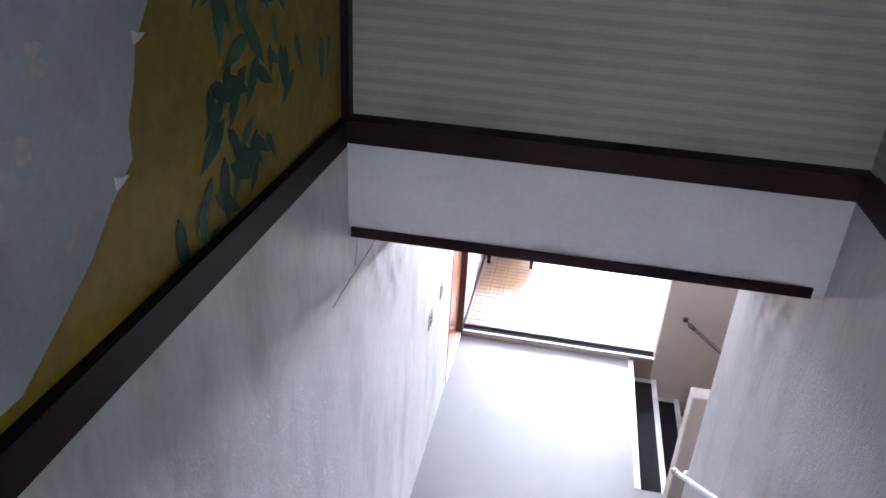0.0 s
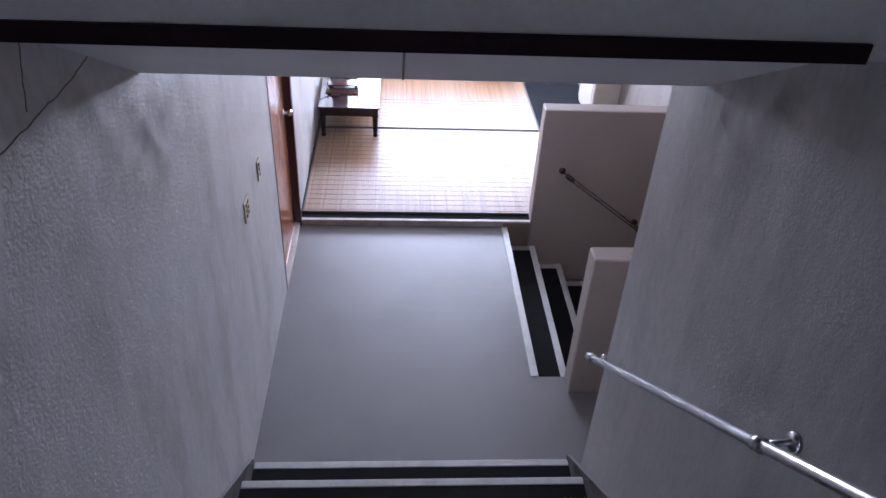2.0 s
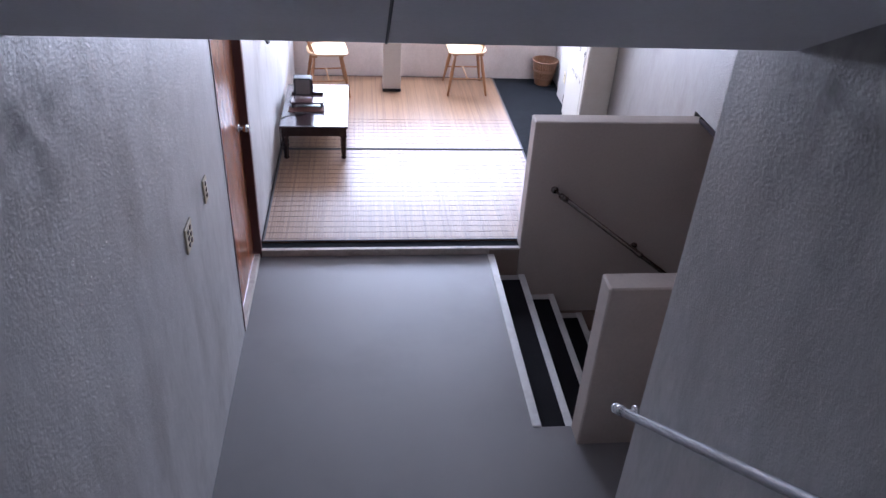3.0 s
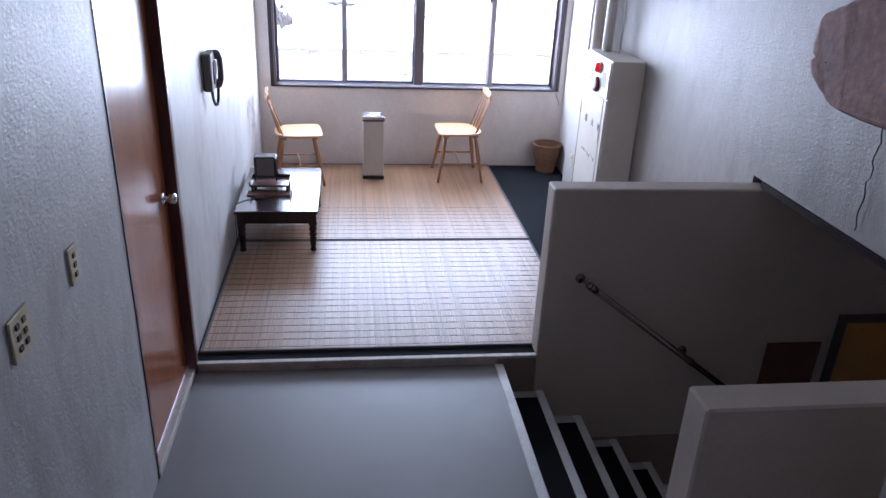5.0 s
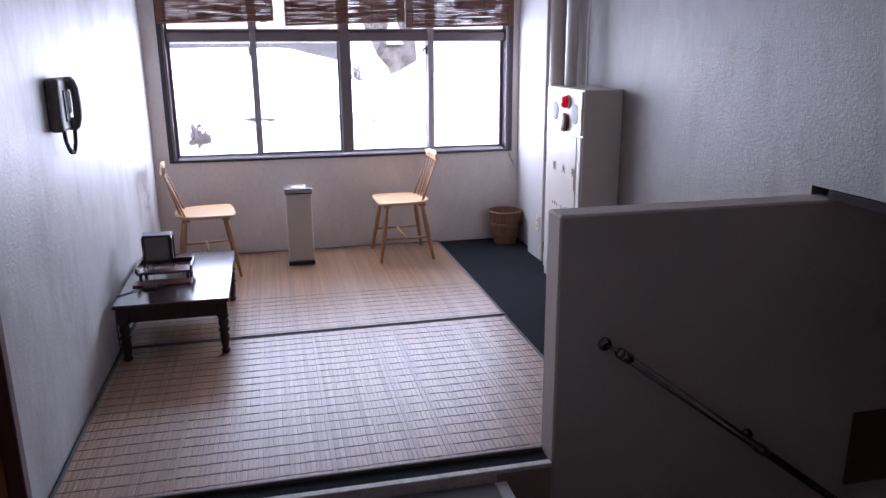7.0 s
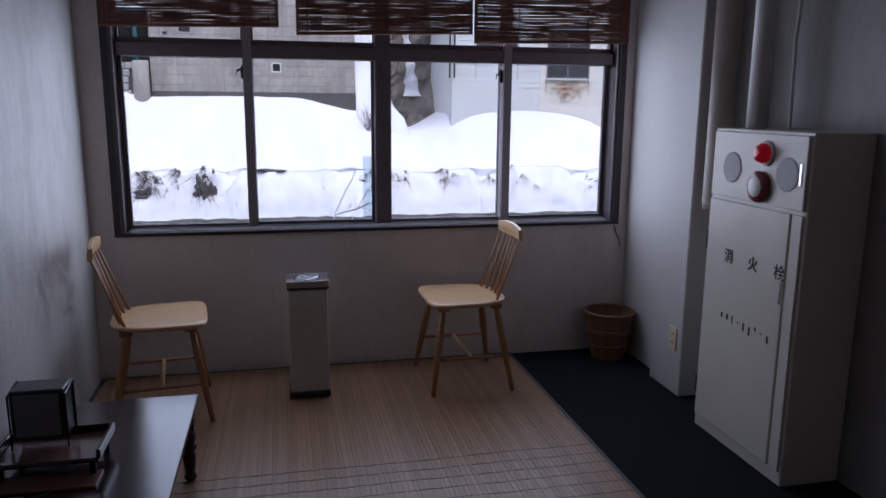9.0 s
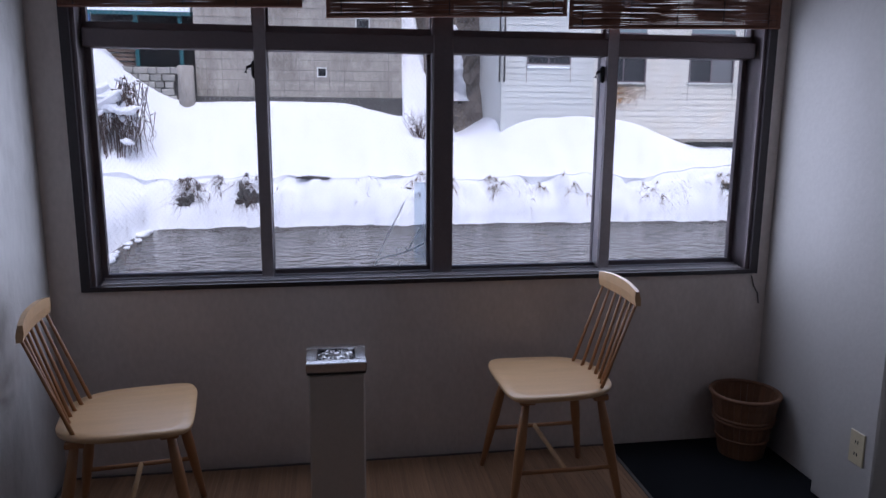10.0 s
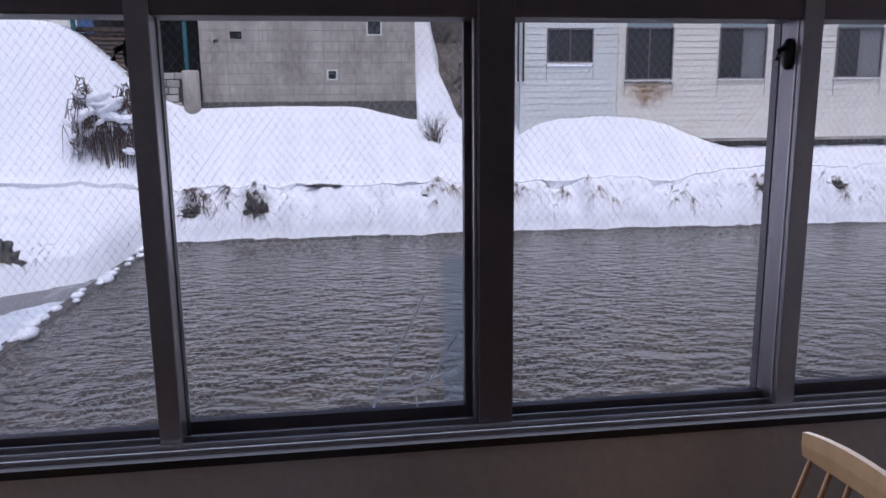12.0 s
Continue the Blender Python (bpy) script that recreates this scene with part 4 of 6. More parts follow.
# ---- ash stand ----
def ash_stand():
    t = thing("ash_stand", "square beige steel ash stand with a chrome rimmed tray", "ash stand", at=(0.328, 9.545, 0.0135))
    part("base", box(-0.098, 0.098, -0.098, 0.098, 0, 0.03, 0.003), M_BLACK, t, "black plinth")
    part("body", box(-0.095, 0.095, -0.095, 0.095, 0.03, 0.545, 0.006), M_ASH, t)
    rim = bmesh.new()
    for a in ((-0.102, 0.102, -0.102, -0.064), (-0.102, 0.102, 0.064, 0.102), (-0.102, -0.064, -0.064, 0.064), (0.064, 0.102, -0.064, 0.064)):
        box(*a, 0.553, 0.587, 0.003, bm=rim)
    part("rim", rim, M_CHROME, t, "chromed square rim")
    # Black strip paints the shadow line under the rim.
    part("shadow_band", box(-0.099, 0.099, -0.099, 0.099, 0.5455, 0.5525), M_BLACK, t, "black band for the shadow below the rim")
    part("pan", box(-0.066, 0.066, -0.066, 0.066, 0.553, 0.562), M_BLACK, t)
    grit = bmesh.new()
    r = random.Random(3)
    for k in range(170):
        x, y, a = r.uniform(-0.058, 0.058), r.uniform(-0.058, 0.058), r.uniform(0, 6.3)
        d = Vector((math.cos(a), math.sin(a), r.uniform(-0.2, 0.2))) * r.uniform(0.006, 0.014)
        p = Vector((x, y, 0.568 + r.uniform(0, 0.012)))
        tube([p - d, p + d], 0.0022, 4, bm=grit)
    part("shavings", grit, M_STEEL, t, "curled bright metal shavings")["kind"] = "stuff"
    return t


ash_stand()


# ---- basket ----
def basket():
    t = thing("waste_basket", "round bamboo waste basket on the dark carpet", "basket", at=(2.045, 9.785, 0.0))
    H, r0, r1 = 0.275, 0.092, 0.140
    part("base", lathe([(r0 - 0.004, 0.0), (r0 - 0.004, 0.012)], 24), M_BASKET, t)
    n = 30
    st = None
    for k in range(n):
        m = pose(0, 0, 0, 0, 0, 360 / n * k)
        w0, w1 = math.pi * r0 / n * 0.93, math.pi * r1 / n * 0.93
        if st is None:
            bm = bmesh.new()
            v = [bm.verts.new(p) for p in ((r0, -w0, 0), (r0, w0, 0), (r1, w1, H), (r1, -w1, H), (r0 - 0.006, -w0, 0), (r0 - 0.006, w0, 0), (r1 - 0.006, w1, H), (r1 - 0.006, -w1, H))]
            for f in ((0, 1, 2, 3), (7, 6, 5, 4), (0, 4, 5, 1), (1, 5, 6, 2), (2, 6, 7, 3), (3, 7, 4, 0)):
                bm.faces.new([v[q] for q in f])
            st = part("stave", bm, M_BASKET, t)
            st.matrix_basis = m
        else:
            share("stave", st, t, m)
    for z, rr in ((0.08, 0.006), (0.155, 0.008), (0.17, 0.008), (H - 0.005, 0.009)):
        rad = r0 + (r1 - r0) * z / H
        bm = bmesh.new()
        pts = [(rad * math.cos(2 * math.pi * k / 28), rad * math.sin(2 * math.pi * k / 28), z) for k in range(29)]
        tube(pts, rr, 6, bm=bm)
        part("hoop", bm, M_BASKET, t, smooth=True)
    return t


basket()


# ---- fire hydrant cabinet ----
def text_mesh(word, size, material, name, parent, m):
    cu = bpy.data.curves.new(name, "FONT")
    cu.body, cu.size, cu.align_x, cu.align_y, cu.extrude, cu.offset = word, size, "CENTER", "CENTER", 0.0004, 0.0011
    tmp = bpy.data.objects.new("tmp_text", cu)
    scene.collection.objects.link(tmp)
    bpy.context.view_layer.update()
    me = bpy.data.meshes.new_from_object(tmp.evaluated_get(bpy.context.evaluated_depsgraph_get()))
    bpy.data.objects.remove(tmp)
    me.materials.clear()
    me.materials.append(material)
    ob = new(name, me)
    ob.parent = parent
    ob.matrix_basis = m
    return ob


def hydrant():
    X0, Y0, Y1, H = 2.03, 8.24, 8.84, 1.34
    t = thing("fire_hydrant_cabinet", "tall cream steel fire hydrant cabinet with a red lamp and bell", "cabinet")
    part("body", box(X0 + 0.012, RW - 0.003, Y0, Y1, 0.0, H, 0.004), M_CABINET, t)
    part("upper_panel", box(X0, X0 + 0.012, Y0 + 0.012, Y1 - 0.012, 1.06, H - 0.012, 0.003), M_CABINET, t)
    d = part("door", box(X0, X0 + 0.012, Y0 + 0.075, Y1 - 0.012, 0.06, 1.045, 0.003), M_CABINET, t, "cream steel door")
    part("door_edge", box(X0 + 0.002, X0 + 0.012, Y0 + 0.012, Y0 + 0.066, 0.06, 1.045, 0.002), M_CABINET, t)
    part("handle", box(X0 - 0.003, X0 + 0.001, Y0 + 0.082, Y0 + 0.094, 0.70, 0.80, 0.001), M_STEEL, d)
    for z in (0.2, 0.86):
        part("hinge", tube([(X0 + 0.002, Y1 - 0.010, z - 0.04), (X0 + 0.002, Y1 - 0.010, z + 0.04)], 0.006, 8), M_BLACK, d)
    for i, ch in enumerate("消火栓"):
        text_mesh(ch, 0.062, M_INK, "lettering", d, Matrix.Translation((X0 - 0.0015, Y1 - 0.178 - 0.16 * i, 0.815)) @ Matrix(((0, 0, -1, 0), (-1, 0, 0, 0), (0, 1, 0, 0), (0, 0, 0, 1))))
    r = random.Random(5)
    for i in range(9):
        y = Y1 - 0.155 - 0.038 * i
        part("small_writing", box(X0 - 0.0012, X0 + 0.0005, y - r.uniform(0.006, 0.014), y, 0.548 + r.uniform(-0.02, 0.012), 0.567 + r.uniform(-0.008, 0.010)), M_INK, d)
    yc = (Y0 + Y1) / 2 - 0.02
    for dy in (0.17, -0.17):
        part("speaker_disc", turned(lathe([(0.062, 0), (0.062, 0.004), (0.056, 0.006)], 26), pose(X0 + 0.001, yc + dy, 1.185, 0, -90, 0)), M_DISC, t, "round grey perforated disc")
    rose = part("lamp_base", turned(lathe([(0.048, 0), (0.048, 0.007), (0.042, 0.011)], 22), pose(X0, yc - 0.045, 1.255, 0, -90, 0)), M_CABINET, t, smooth=True)
    part("lamp", turned(lathe([(0.038, 0.010), (0.038, 0.024), (0.031, 0.040), (0.014, 0.048)], 22), pose(X0, yc - 0.045, 1.255, 0, -90, 0)), M_REDLAMP, t, "red signal lamp dome", smooth=True)
    bell = part("bell", turned(lathe([(0.058, 0.004), (0.062, 0.013), (0.056, 0.024), (0.03, 0.030)], 26), pose(X0, yc - 0.025, 1.125, 0, -90, 0)), M_BELL, t, "dark red alarm bell with a pale face", smooth=True)
    part("bell_face", turned(lathe([(0.04, 0.0265), (0.038, 0.031), (0.01, 0.034)], 20), pose(X0, yc - 0.025, 1.125, 0, -90, 0)), M_CARD, bell, smooth=True)
    part("latch", box(X0 - 0.004, X0 + 0.002, Y0 + 0.03, Y0 + 0.042, 1.15, 1.23, 0.001), M_STEEL, t)
    return t


hydrant()
# pipes beside and above the cabinet
p = thing("service_pipe", "taupe painted pipe with a rounded lower end", "pipe")
part("pipe", tube([(2.155, 8.99, 0.98), (2.155, 8.99, 1.0), (2.155, 8.99, CEIL)], 0.055, 18), M_PIPE, p, smooth=True)
part("elbow", tube([(2.155, 8.99, 0.965), (2.155, 8.99, 0.985), (2.155, 8.99, 1.01)], 0.05, 18, r_end=0.058), M_PIPE, p, smooth=True)
part("wall_stub", tube([(2.155, 8.99, 1.0), (RW + 0.02, 8.99, 0.99)], 0.035, 12), M_PIPE, p, smooth=True)
p = thing("service_pipe", "pale painted pipe rising from the hydrant cabinet", "pipe")
part("pipe", tube([(2.15, 8.73, 1.34), (2.15, 8.73, CEIL)], 0.04, 16), M_PIPELIGHT, p, smooth=True)
p = thing("wall_cable", "thin grey cable running up beside the pipe", "cable")
part("cable", tube([(2.21, 8.60, 1.34), (2.208, 8.61, 1.7), (2.21, 8.585, 2.0), (2.21, 8.60, CEIL)], 0.007, 6), M_DISC, p)


# ---- wall phone ----
def wall_phone():
    t = thing("wall_telephone", "dark brown-grey wall telephone with a looped cord", "telephone", at=(LW, 7.40, 1.37))
    part("base", box(0.001, 0.055, -0.09, 0.09, -0.11, 0.11, 0.014, seg=2), M_PHONE, t)
    part("keypad", box(0.054, 0.060, -0.035, 0.03, -0.07, 0.06, 0.003), M_BLACK, t)
    part("card", box(0.058, 0.064, 0.005, 0.045, -0.04, 0.055, 0.002), M_CARD, t, "white number card")
    h = bmesh.new()
    y = 0.06
    tube([(0.066, y, -0.098), (0.080, y, -0.06), (0.083, y, 0.0), (0.080, y, 0.06), (0.066, y, 0.098)], 0.018, 10, bm=h)
    for z in (-0.085, 0.085):
        tube([(0.045, y, z), (0.074, y, z)], 0.028, 14, bm=h)
    part("handset", h, M_PHONE, t, smooth=True)
    pts = []
    for k in range(30):
        s = k / 29
        pts.append((0.04 + 0.02 * s, -0.035 + 0.10 * s + 0.015 * math.sin(math.pi * s), -0.10 - 0.105 * math.sin(math.pi * s) ** 0.45 + 0.004 * math.sin(k * 1.9)))
    part("cord", tube(pts, 0.009, 7), M_BLACK, t, "coiled black cord", smooth=True)
    return t


wall_phone()


# ---- switch plates ----
def switch_plate(y, z, cols, rows_n, w, h, label):
    t = thing("switch_plate", label, "switch", at=(LW, y, z), group="switch plates on the stair wall")
    part("plate", box(0.0, 0.008, -w / 2, w / 2, -h / 2, h / 2, 0.003), M_PLATE, t)
    for i in range(cols):
        for j in range(rows_n):
            yy = (i - (cols - 1) / 2) * 0.04
            zz = (j - (rows_n - 1) / 2) * 0.031
            part("rocker", box(0.007, 0.012, yy - 0.009, yy + 0.009, zz - 0.008, zz + 0.008, 0.001), M_BROWNBTN, t)
    return t


switch_plate(5.06, 1.23, 1, 3, 0.07, 0.12, "ivory plate with three brown rocker switches")
switch_plate(4.66, 1.225, 2, 3, 0.115, 0.12, "wide ivory plate with two rows of brown switches")
o = thing("wall_socket", "ivory twin socket plate on the boxed column", "socket", at=(2.125, 9.21, 0.285))
part("plate", box(-0.006, 0.0, -0.035, 0.035, -0.06, 0.06, 0.002), M_PLATE, o)
for z in (0.022, -0.022):
    for dy in (-0.006, 0.006):
        part("slot", box(-0.0075, -0.005, dy - 0.0016, dy + 0.0016, z - 0.006, z + 0.006), M_INK, o)


# ---- wooden slab hung on the wall, with its cord ----
def burl_slab():
    t = thing("wood_slab", "large weathered burl slab with an irregular edge hung on the wall", "wall decoration")
    n = 128
    out = []
    for k in range(n):
        a = 2 * math.pi * k / n
        r = 1 + 0.05 * noise.noise((math.cos(a) * 1.4, math.sin(a) * 1.4, 3.0)) + 0.025 * noise.noise((math.cos(a) * 5, math.sin(a) * 5, 8.0))
        ca, sa = math.cos(a), math.sin(a)
        # a split in one end, a chamfered upper corner and a nearly straight lower edge
        r -= 0.05 * math.exp(-((a - 6.19) / 0.035) ** 2) + 0.07 * math.exp(-((a - 0.75) / 0.3) ** 2) + 0.05 * math.exp(-((a - 5.5) / 0.3) ** 2)
        out.append((5.62 + 0.605 * r * math.copysign(abs(ca) ** 0.62, ca), 1.785 + 0.245 * r * math.copysign(abs(sa) ** 0.62, sa)))
    bm = bmesh.new()
    rings = []
    for sc, x in ((0.985, RW - 0.002), (1.0, RW - 0.02), (0.985, RW - 0.045), (0.95, RW - 0.05)):
        rings.append([bm.verts.new((x + (0.006 * noise.noise((y * 8, z * 8, 1)) if sc < 0.96 else 0), 5.62 + (y - 5.62) * sc, 1.785 + (z - 1.785) * sc)) for y, z in out])
    for a, b in zip(rings, rings[1:]):
        for k in range(n):
            bm.faces.new((a[k], a[(k + 1) % n], b[(k + 1) % n], b[k]))
    bm.faces.new(rings[0])
    bm.faces.new(rings[-1][::-1])
    part("slab", bm, M_BURL, t)
    for y, z, s in ((5.93, 1.727, 0.03), (6.09, 1.722, 0.014), (5.96, 1.87, 0.012), (6.04, 1.726, 0.010)):
        part("knot", turned(lathe([(s, 0), (s * 0.8, 0.003)], 12), Matrix.Translation((RW - 0.049, y, z)) @ pose(0, 0, 0, 0, -90, 0) @ Matrix.Diagonal((0.35, 1, 1, 1))), M_INK, t, "dark knot hole")
    return t


burl_slab()
t = thing("hanging_cord", "thin black wavy cord hanging below the slab", "cord")
part("cord", tube([(RW - 0.012, 5.655 + 0.012 * noise.noise((k * 0.7, 0, 2)) + 0.008 * math.sin(k * 1.1), 1.56 - 0.48 * k / 22) for k in range(23)], 0.0035, 5), M_BLACK, t)

# ---- lower stairwell: board and framed amber panel on the wall ----
t = thing("notice_board", "dark red-brown board on the stairwell wall", "board")
part("panel", box(2.54, 2.88, EDGE - 0.02, EDGE - 0.001, -0.30, 0.05, 0.004), M_BOARD, t)
t = thing("amber_panel", "amber yellow panel in a black frame on the stairwell wall", "picture")
part("panel", box(2.985, 3.56, EDGE - 0.02, EDGE - 0.001, -0.75, 0.19), M_YELLOW, t)
part("frame", ring(2.95, 3.60, -0.80, 0.23, 0.042, EDGE - 0.035, EDGE - 0.002), M_BLACKTRIM, t)


# ---- upper wall: painted bamboo leaves and torn paper ----
def leaf_mesh(L, w, bm):
    o = [(0, 0), (L * 0.2, w * 0.42), (L * 0.45, w * 0.5), (L * 0.75, w * 0.28), (L, 0), (L * 0.75, -w * 0.28), (L * 0.45, -w * 0.5), (L * 0.2, -w * 0.42)]
    return prism(o, 0, 0.0, 0.001, bm=bm)


art = thing("wallpaper_painting", "green bamboo leaves painted on the olive gold wallpaper", "painting")
r = random.Random(11)
lm = part("leaf", leaf_mesh(0.13, 0.042, bmesh.new()), M_LEAF, art)
le = part("leaf_outline", leaf_mesh(0.137, 0.052, bmesh.new()), M_LEAFEDGE, art)
first = True
for cy, cz, n, spread in ((1.66, 3.40, 4, 0.9), (1.76, 3.37, 3, 0.8), (1.84, 3.44, 5, 0.8), (1.94, 3.47, 7, 0.9), (2.08, 3.45, 3, 0.7), (1.90, 3.58, 7, 1.0), (1.84, 3.68, 4, 1.1), (2.05, 3.68, 6, 1.1), (2.19, 3.68, 5, 1.0), (2.03, 3.80, 7, 1.0), (1.84, 3.82, 6, 1.0), (2.3, 3.60, 3, 0.8), (2.56, 3.58, 3, 0.7), (2.2, 3.90, 6, 1.1), (1.9, 3.98, 7, 1.1), (2.5, 3.95, 4, 0.9), (1.75, 4.2, 6, 1.2), (2.1, 4.2, 7, 1.2)):
    for k in range(max(3, round(n * 0.8))):
        a = -90 + r.uniform(-70, 70) * spread
        sc = r.uniform(0.6, 1.2)
        jy, jz = r.uniform(-0.07, 0.07), r.uniform(-0.07, 0.07)
        for ob, dx in ((le, 0.0006), (lm, 0.0018)):
            m = Matrix.Translation((LW + dx, cy + jy, cz + jz)) @ Matrix.Rotation(radians(a), 4, "X") @ Matrix.Diagonal((1, sc, sc, 1))
            if first:
                ob.matrix_basis = m
            else:
                share(ob.name.split(".")[0], ob, art, m)
        first = False
edge = []
for k in range(26):
    z = 3.325 + (UPCEIL - 3.325) * k / 25
    y = 1.10 + 0.52 * (1 - math.exp(-(z - 3.32) * 4.2)) + 0.02 * noise.noise((z * 9, 0, 5)) + (0.035 if k in (4, 8) else 0)
    edge.append((y, z))
bm = prism([(-2.6, 3.325)] + edge + [(-2.6, UPCEIL)], 0, LW + 0.0005, LW + 0.004)
t = thing("torn_wall_patch", "pale patch of wall where the wallpaper is torn away", "wall patch")
part("backing", bm, M_TORN, t)
for cy, cz, s in ((1.285, 3.825, 0.018), (1.29, 3.795, 0.022), (1.222, 3.70, 0.018), (1.224, 3.68, 0.020), (1.286, 3.50, 0.022), (1.335, 3.535, 0.017), (1.30, 3.52, 0.014)):
    out = [(cy + s * (1 + 0.5 * noise.noise((k * 0.9, cy * 40, cz * 30))) * math.cos(2 * math.pi * k / 12), cz + 0.7 * s * (1 + 0.5 * noise.noise((k * 0.9, cz * 40, 5))) * math.sin(2 * math.pi * k / 12)) for k in range(12)]
    part("stain", prism(out, 0, LW + 0.0041, LW + 0.0046), M_SCUFF, t, "brown blotch")
for cy, cz in ((1.548, 3.795), (1.435, 3.560)):
    part("torn_flap", prism([(cy - 0.012, cz - 0.012), (cy + 0.004, cz - 0.008), (cy + 0.026, cz + 0.002), (cy + 0.002, cz + 0.004), (cy - 0.012, cz + 0.012)], 0, LW + 0.0041, LW + 0.009), M_CARD, t, "curled white paper tip")


# ---- cracks and joints ----
t = tagged(link_mesh("soffit_joint", tube([(0.06, 2.885, 2.782), (0.065, 3.555, 2.4165)], 0.0035, 5), M_INK), "dark open joint in the sloping soffit board", "joint")
for pts in (((3.235, 2.595), (3.055, 2.588), (2.92, 2.584), (2.71, 2.59), (2.56, 2.582)), ((2.92, 2.77), (2.915, 2.735), (2.885, 2.67), (2.87, 2.60))):
    fine = [Vector(a).lerp(Vector(c), k / 6) for a, c in zip(pts, pts[1:]) for k in range(6)]
    bm = tube([(LW, p.x + 0.010 * noise.noise((p.y * 30, p.x * 9, 0)), p.y + 0.012 * noise.noise((p.x * 22, p.y * 9, 4))) for p in fine], 0.0021, 4)
    tagged(link_mesh("wall_crack", bm, M_SKIRT), "thin dark crack in the stucco below the soffit", "crack")
t = thing("thin_cable", "thin dark cable hanging from the corner of the window surround", "cable")
part("cable", tube([(2.115, WIN - 0.006, 0.745), (2.128, WIN - 0.006, 0.70), (2.15, WIN - 0.006, 0.665), (2.158, WIN - 0.006, 0.62)], 0.003, 5), M_SKIRT, t)
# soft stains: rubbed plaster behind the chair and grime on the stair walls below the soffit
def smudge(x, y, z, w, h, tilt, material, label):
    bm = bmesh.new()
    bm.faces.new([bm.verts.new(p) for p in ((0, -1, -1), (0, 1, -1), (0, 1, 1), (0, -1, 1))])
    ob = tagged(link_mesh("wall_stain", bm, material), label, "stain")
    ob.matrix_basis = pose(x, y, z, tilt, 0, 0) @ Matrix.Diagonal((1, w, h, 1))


for y, z, w, h, tilt in ((9.42, 0.68, 0.22, 0.20, 10), (9.45, 0.53, 0.22, 0.12, 20), (9.12, 0.72, 0.16, 0.30, 0)):
    smudge(LW + 0.0008, y, z, w, h, tilt, M_SMUDGE, "brownish rubbed patch on the white wall")
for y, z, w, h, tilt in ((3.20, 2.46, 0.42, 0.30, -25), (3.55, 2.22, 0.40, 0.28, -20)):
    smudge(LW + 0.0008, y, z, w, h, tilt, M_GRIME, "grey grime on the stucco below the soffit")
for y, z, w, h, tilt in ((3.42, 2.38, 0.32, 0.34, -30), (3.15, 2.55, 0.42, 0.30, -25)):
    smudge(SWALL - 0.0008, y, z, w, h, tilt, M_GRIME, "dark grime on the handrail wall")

# ---- outdoors: river, snow banks, buildings ----
WZ = -2.6


def bank_y(x):
    """Where the far bank meets the water."""
    if x > -5.6:
        return 32.85 - 0.05 * max(0, x - 8) + 0.25 * noise.noise((x * 0.5, 0, 0)) + 0.16 * noise.noise((x * 1.9, 3, 0))
    s = -5.6 - x
    return 32.0 - 3.2 * min(1, s / 0.9) - 0.95 * min(6, max(0, s - 0.9)) + 0.15 * noise.noise((x * 0.8, 1, 0))


def smooth(a, b, v):
    u = min(1, max(0, (v - a) / (b - a)))
    return u * u * (3 - 2 * u)


def base_height(x):
    """Height of the snow at the buildings' foot."""
    z = 1.75 - 0.55 * smooth(0.5, 3.5, x)
    z -= 0.75 * smooth(3.2, 5.2, x)
    z += 1.65 * smooth(5.8, 9.0, x) - 2.0 * smooth(11.6, 16.5, x)
    z += 3.2 * smooth(-5.0, -10.5, x)
    return z


LIP = 34.1


def snow_height(x, y):
    yb = bank_y(x)
    d = y - yb
    if d < 0:
        return WZ - 0.6 - 0.4 * smooth(0, -3, d)
    lip = -0.95 + 0.30 * noise.noise((x * 0.45, 2, 0)) + 0.16 * noise.noise((x * 1.4, 6, 0)) + 0.35 * smooth(12, 16, x) + 0.25 * smooth(-5, -8, x)
    if y < LIP:
        u = min(1, d / (LIP - yb))
        drop = 0.03 + 0.22 * max(0, noise.noise((x * 0.55, 5, 1)) + 0.15)
        left = smooth(-5.2, -6.4, x)
        z = WZ + 0.06 + (lip - drop * (1 - left) - 0.22 * left - WZ) * (min(1, u * 1.2) ** 0.65 * (1 - left) + left * min(1, u * 1.05 + 0.12) ** 0.8)
        z += (0.42 - 0.28 * left) * noise.noise((x * 1.7, y * 1.7, 4)) * smooth(0.1, 0.6, d) + (0.20 - 0.13 * left) * noise.noise((x * 4, y * 4, 6)) * smooth(0.1, 0.6, d)
        return min(z, lip - 0.03)
    mound = base_height(x)
    e = y - LIP
    z = lip + (mound - lip) * (0.4 * smooth(0, 3.6, e) + 0.6 * min(1, e / 3.4))
    z += (0.10 * noise.noise((x * 0.6, y * 0.6, 7)) + 0.035 * noise.noise((x * 2.2, y * 2.2, 9))) * smooth(0, 0.6, e)
    if y > 44:
        z += 0.10 * (y - 44) * smooth(44, 70, y)
    return z


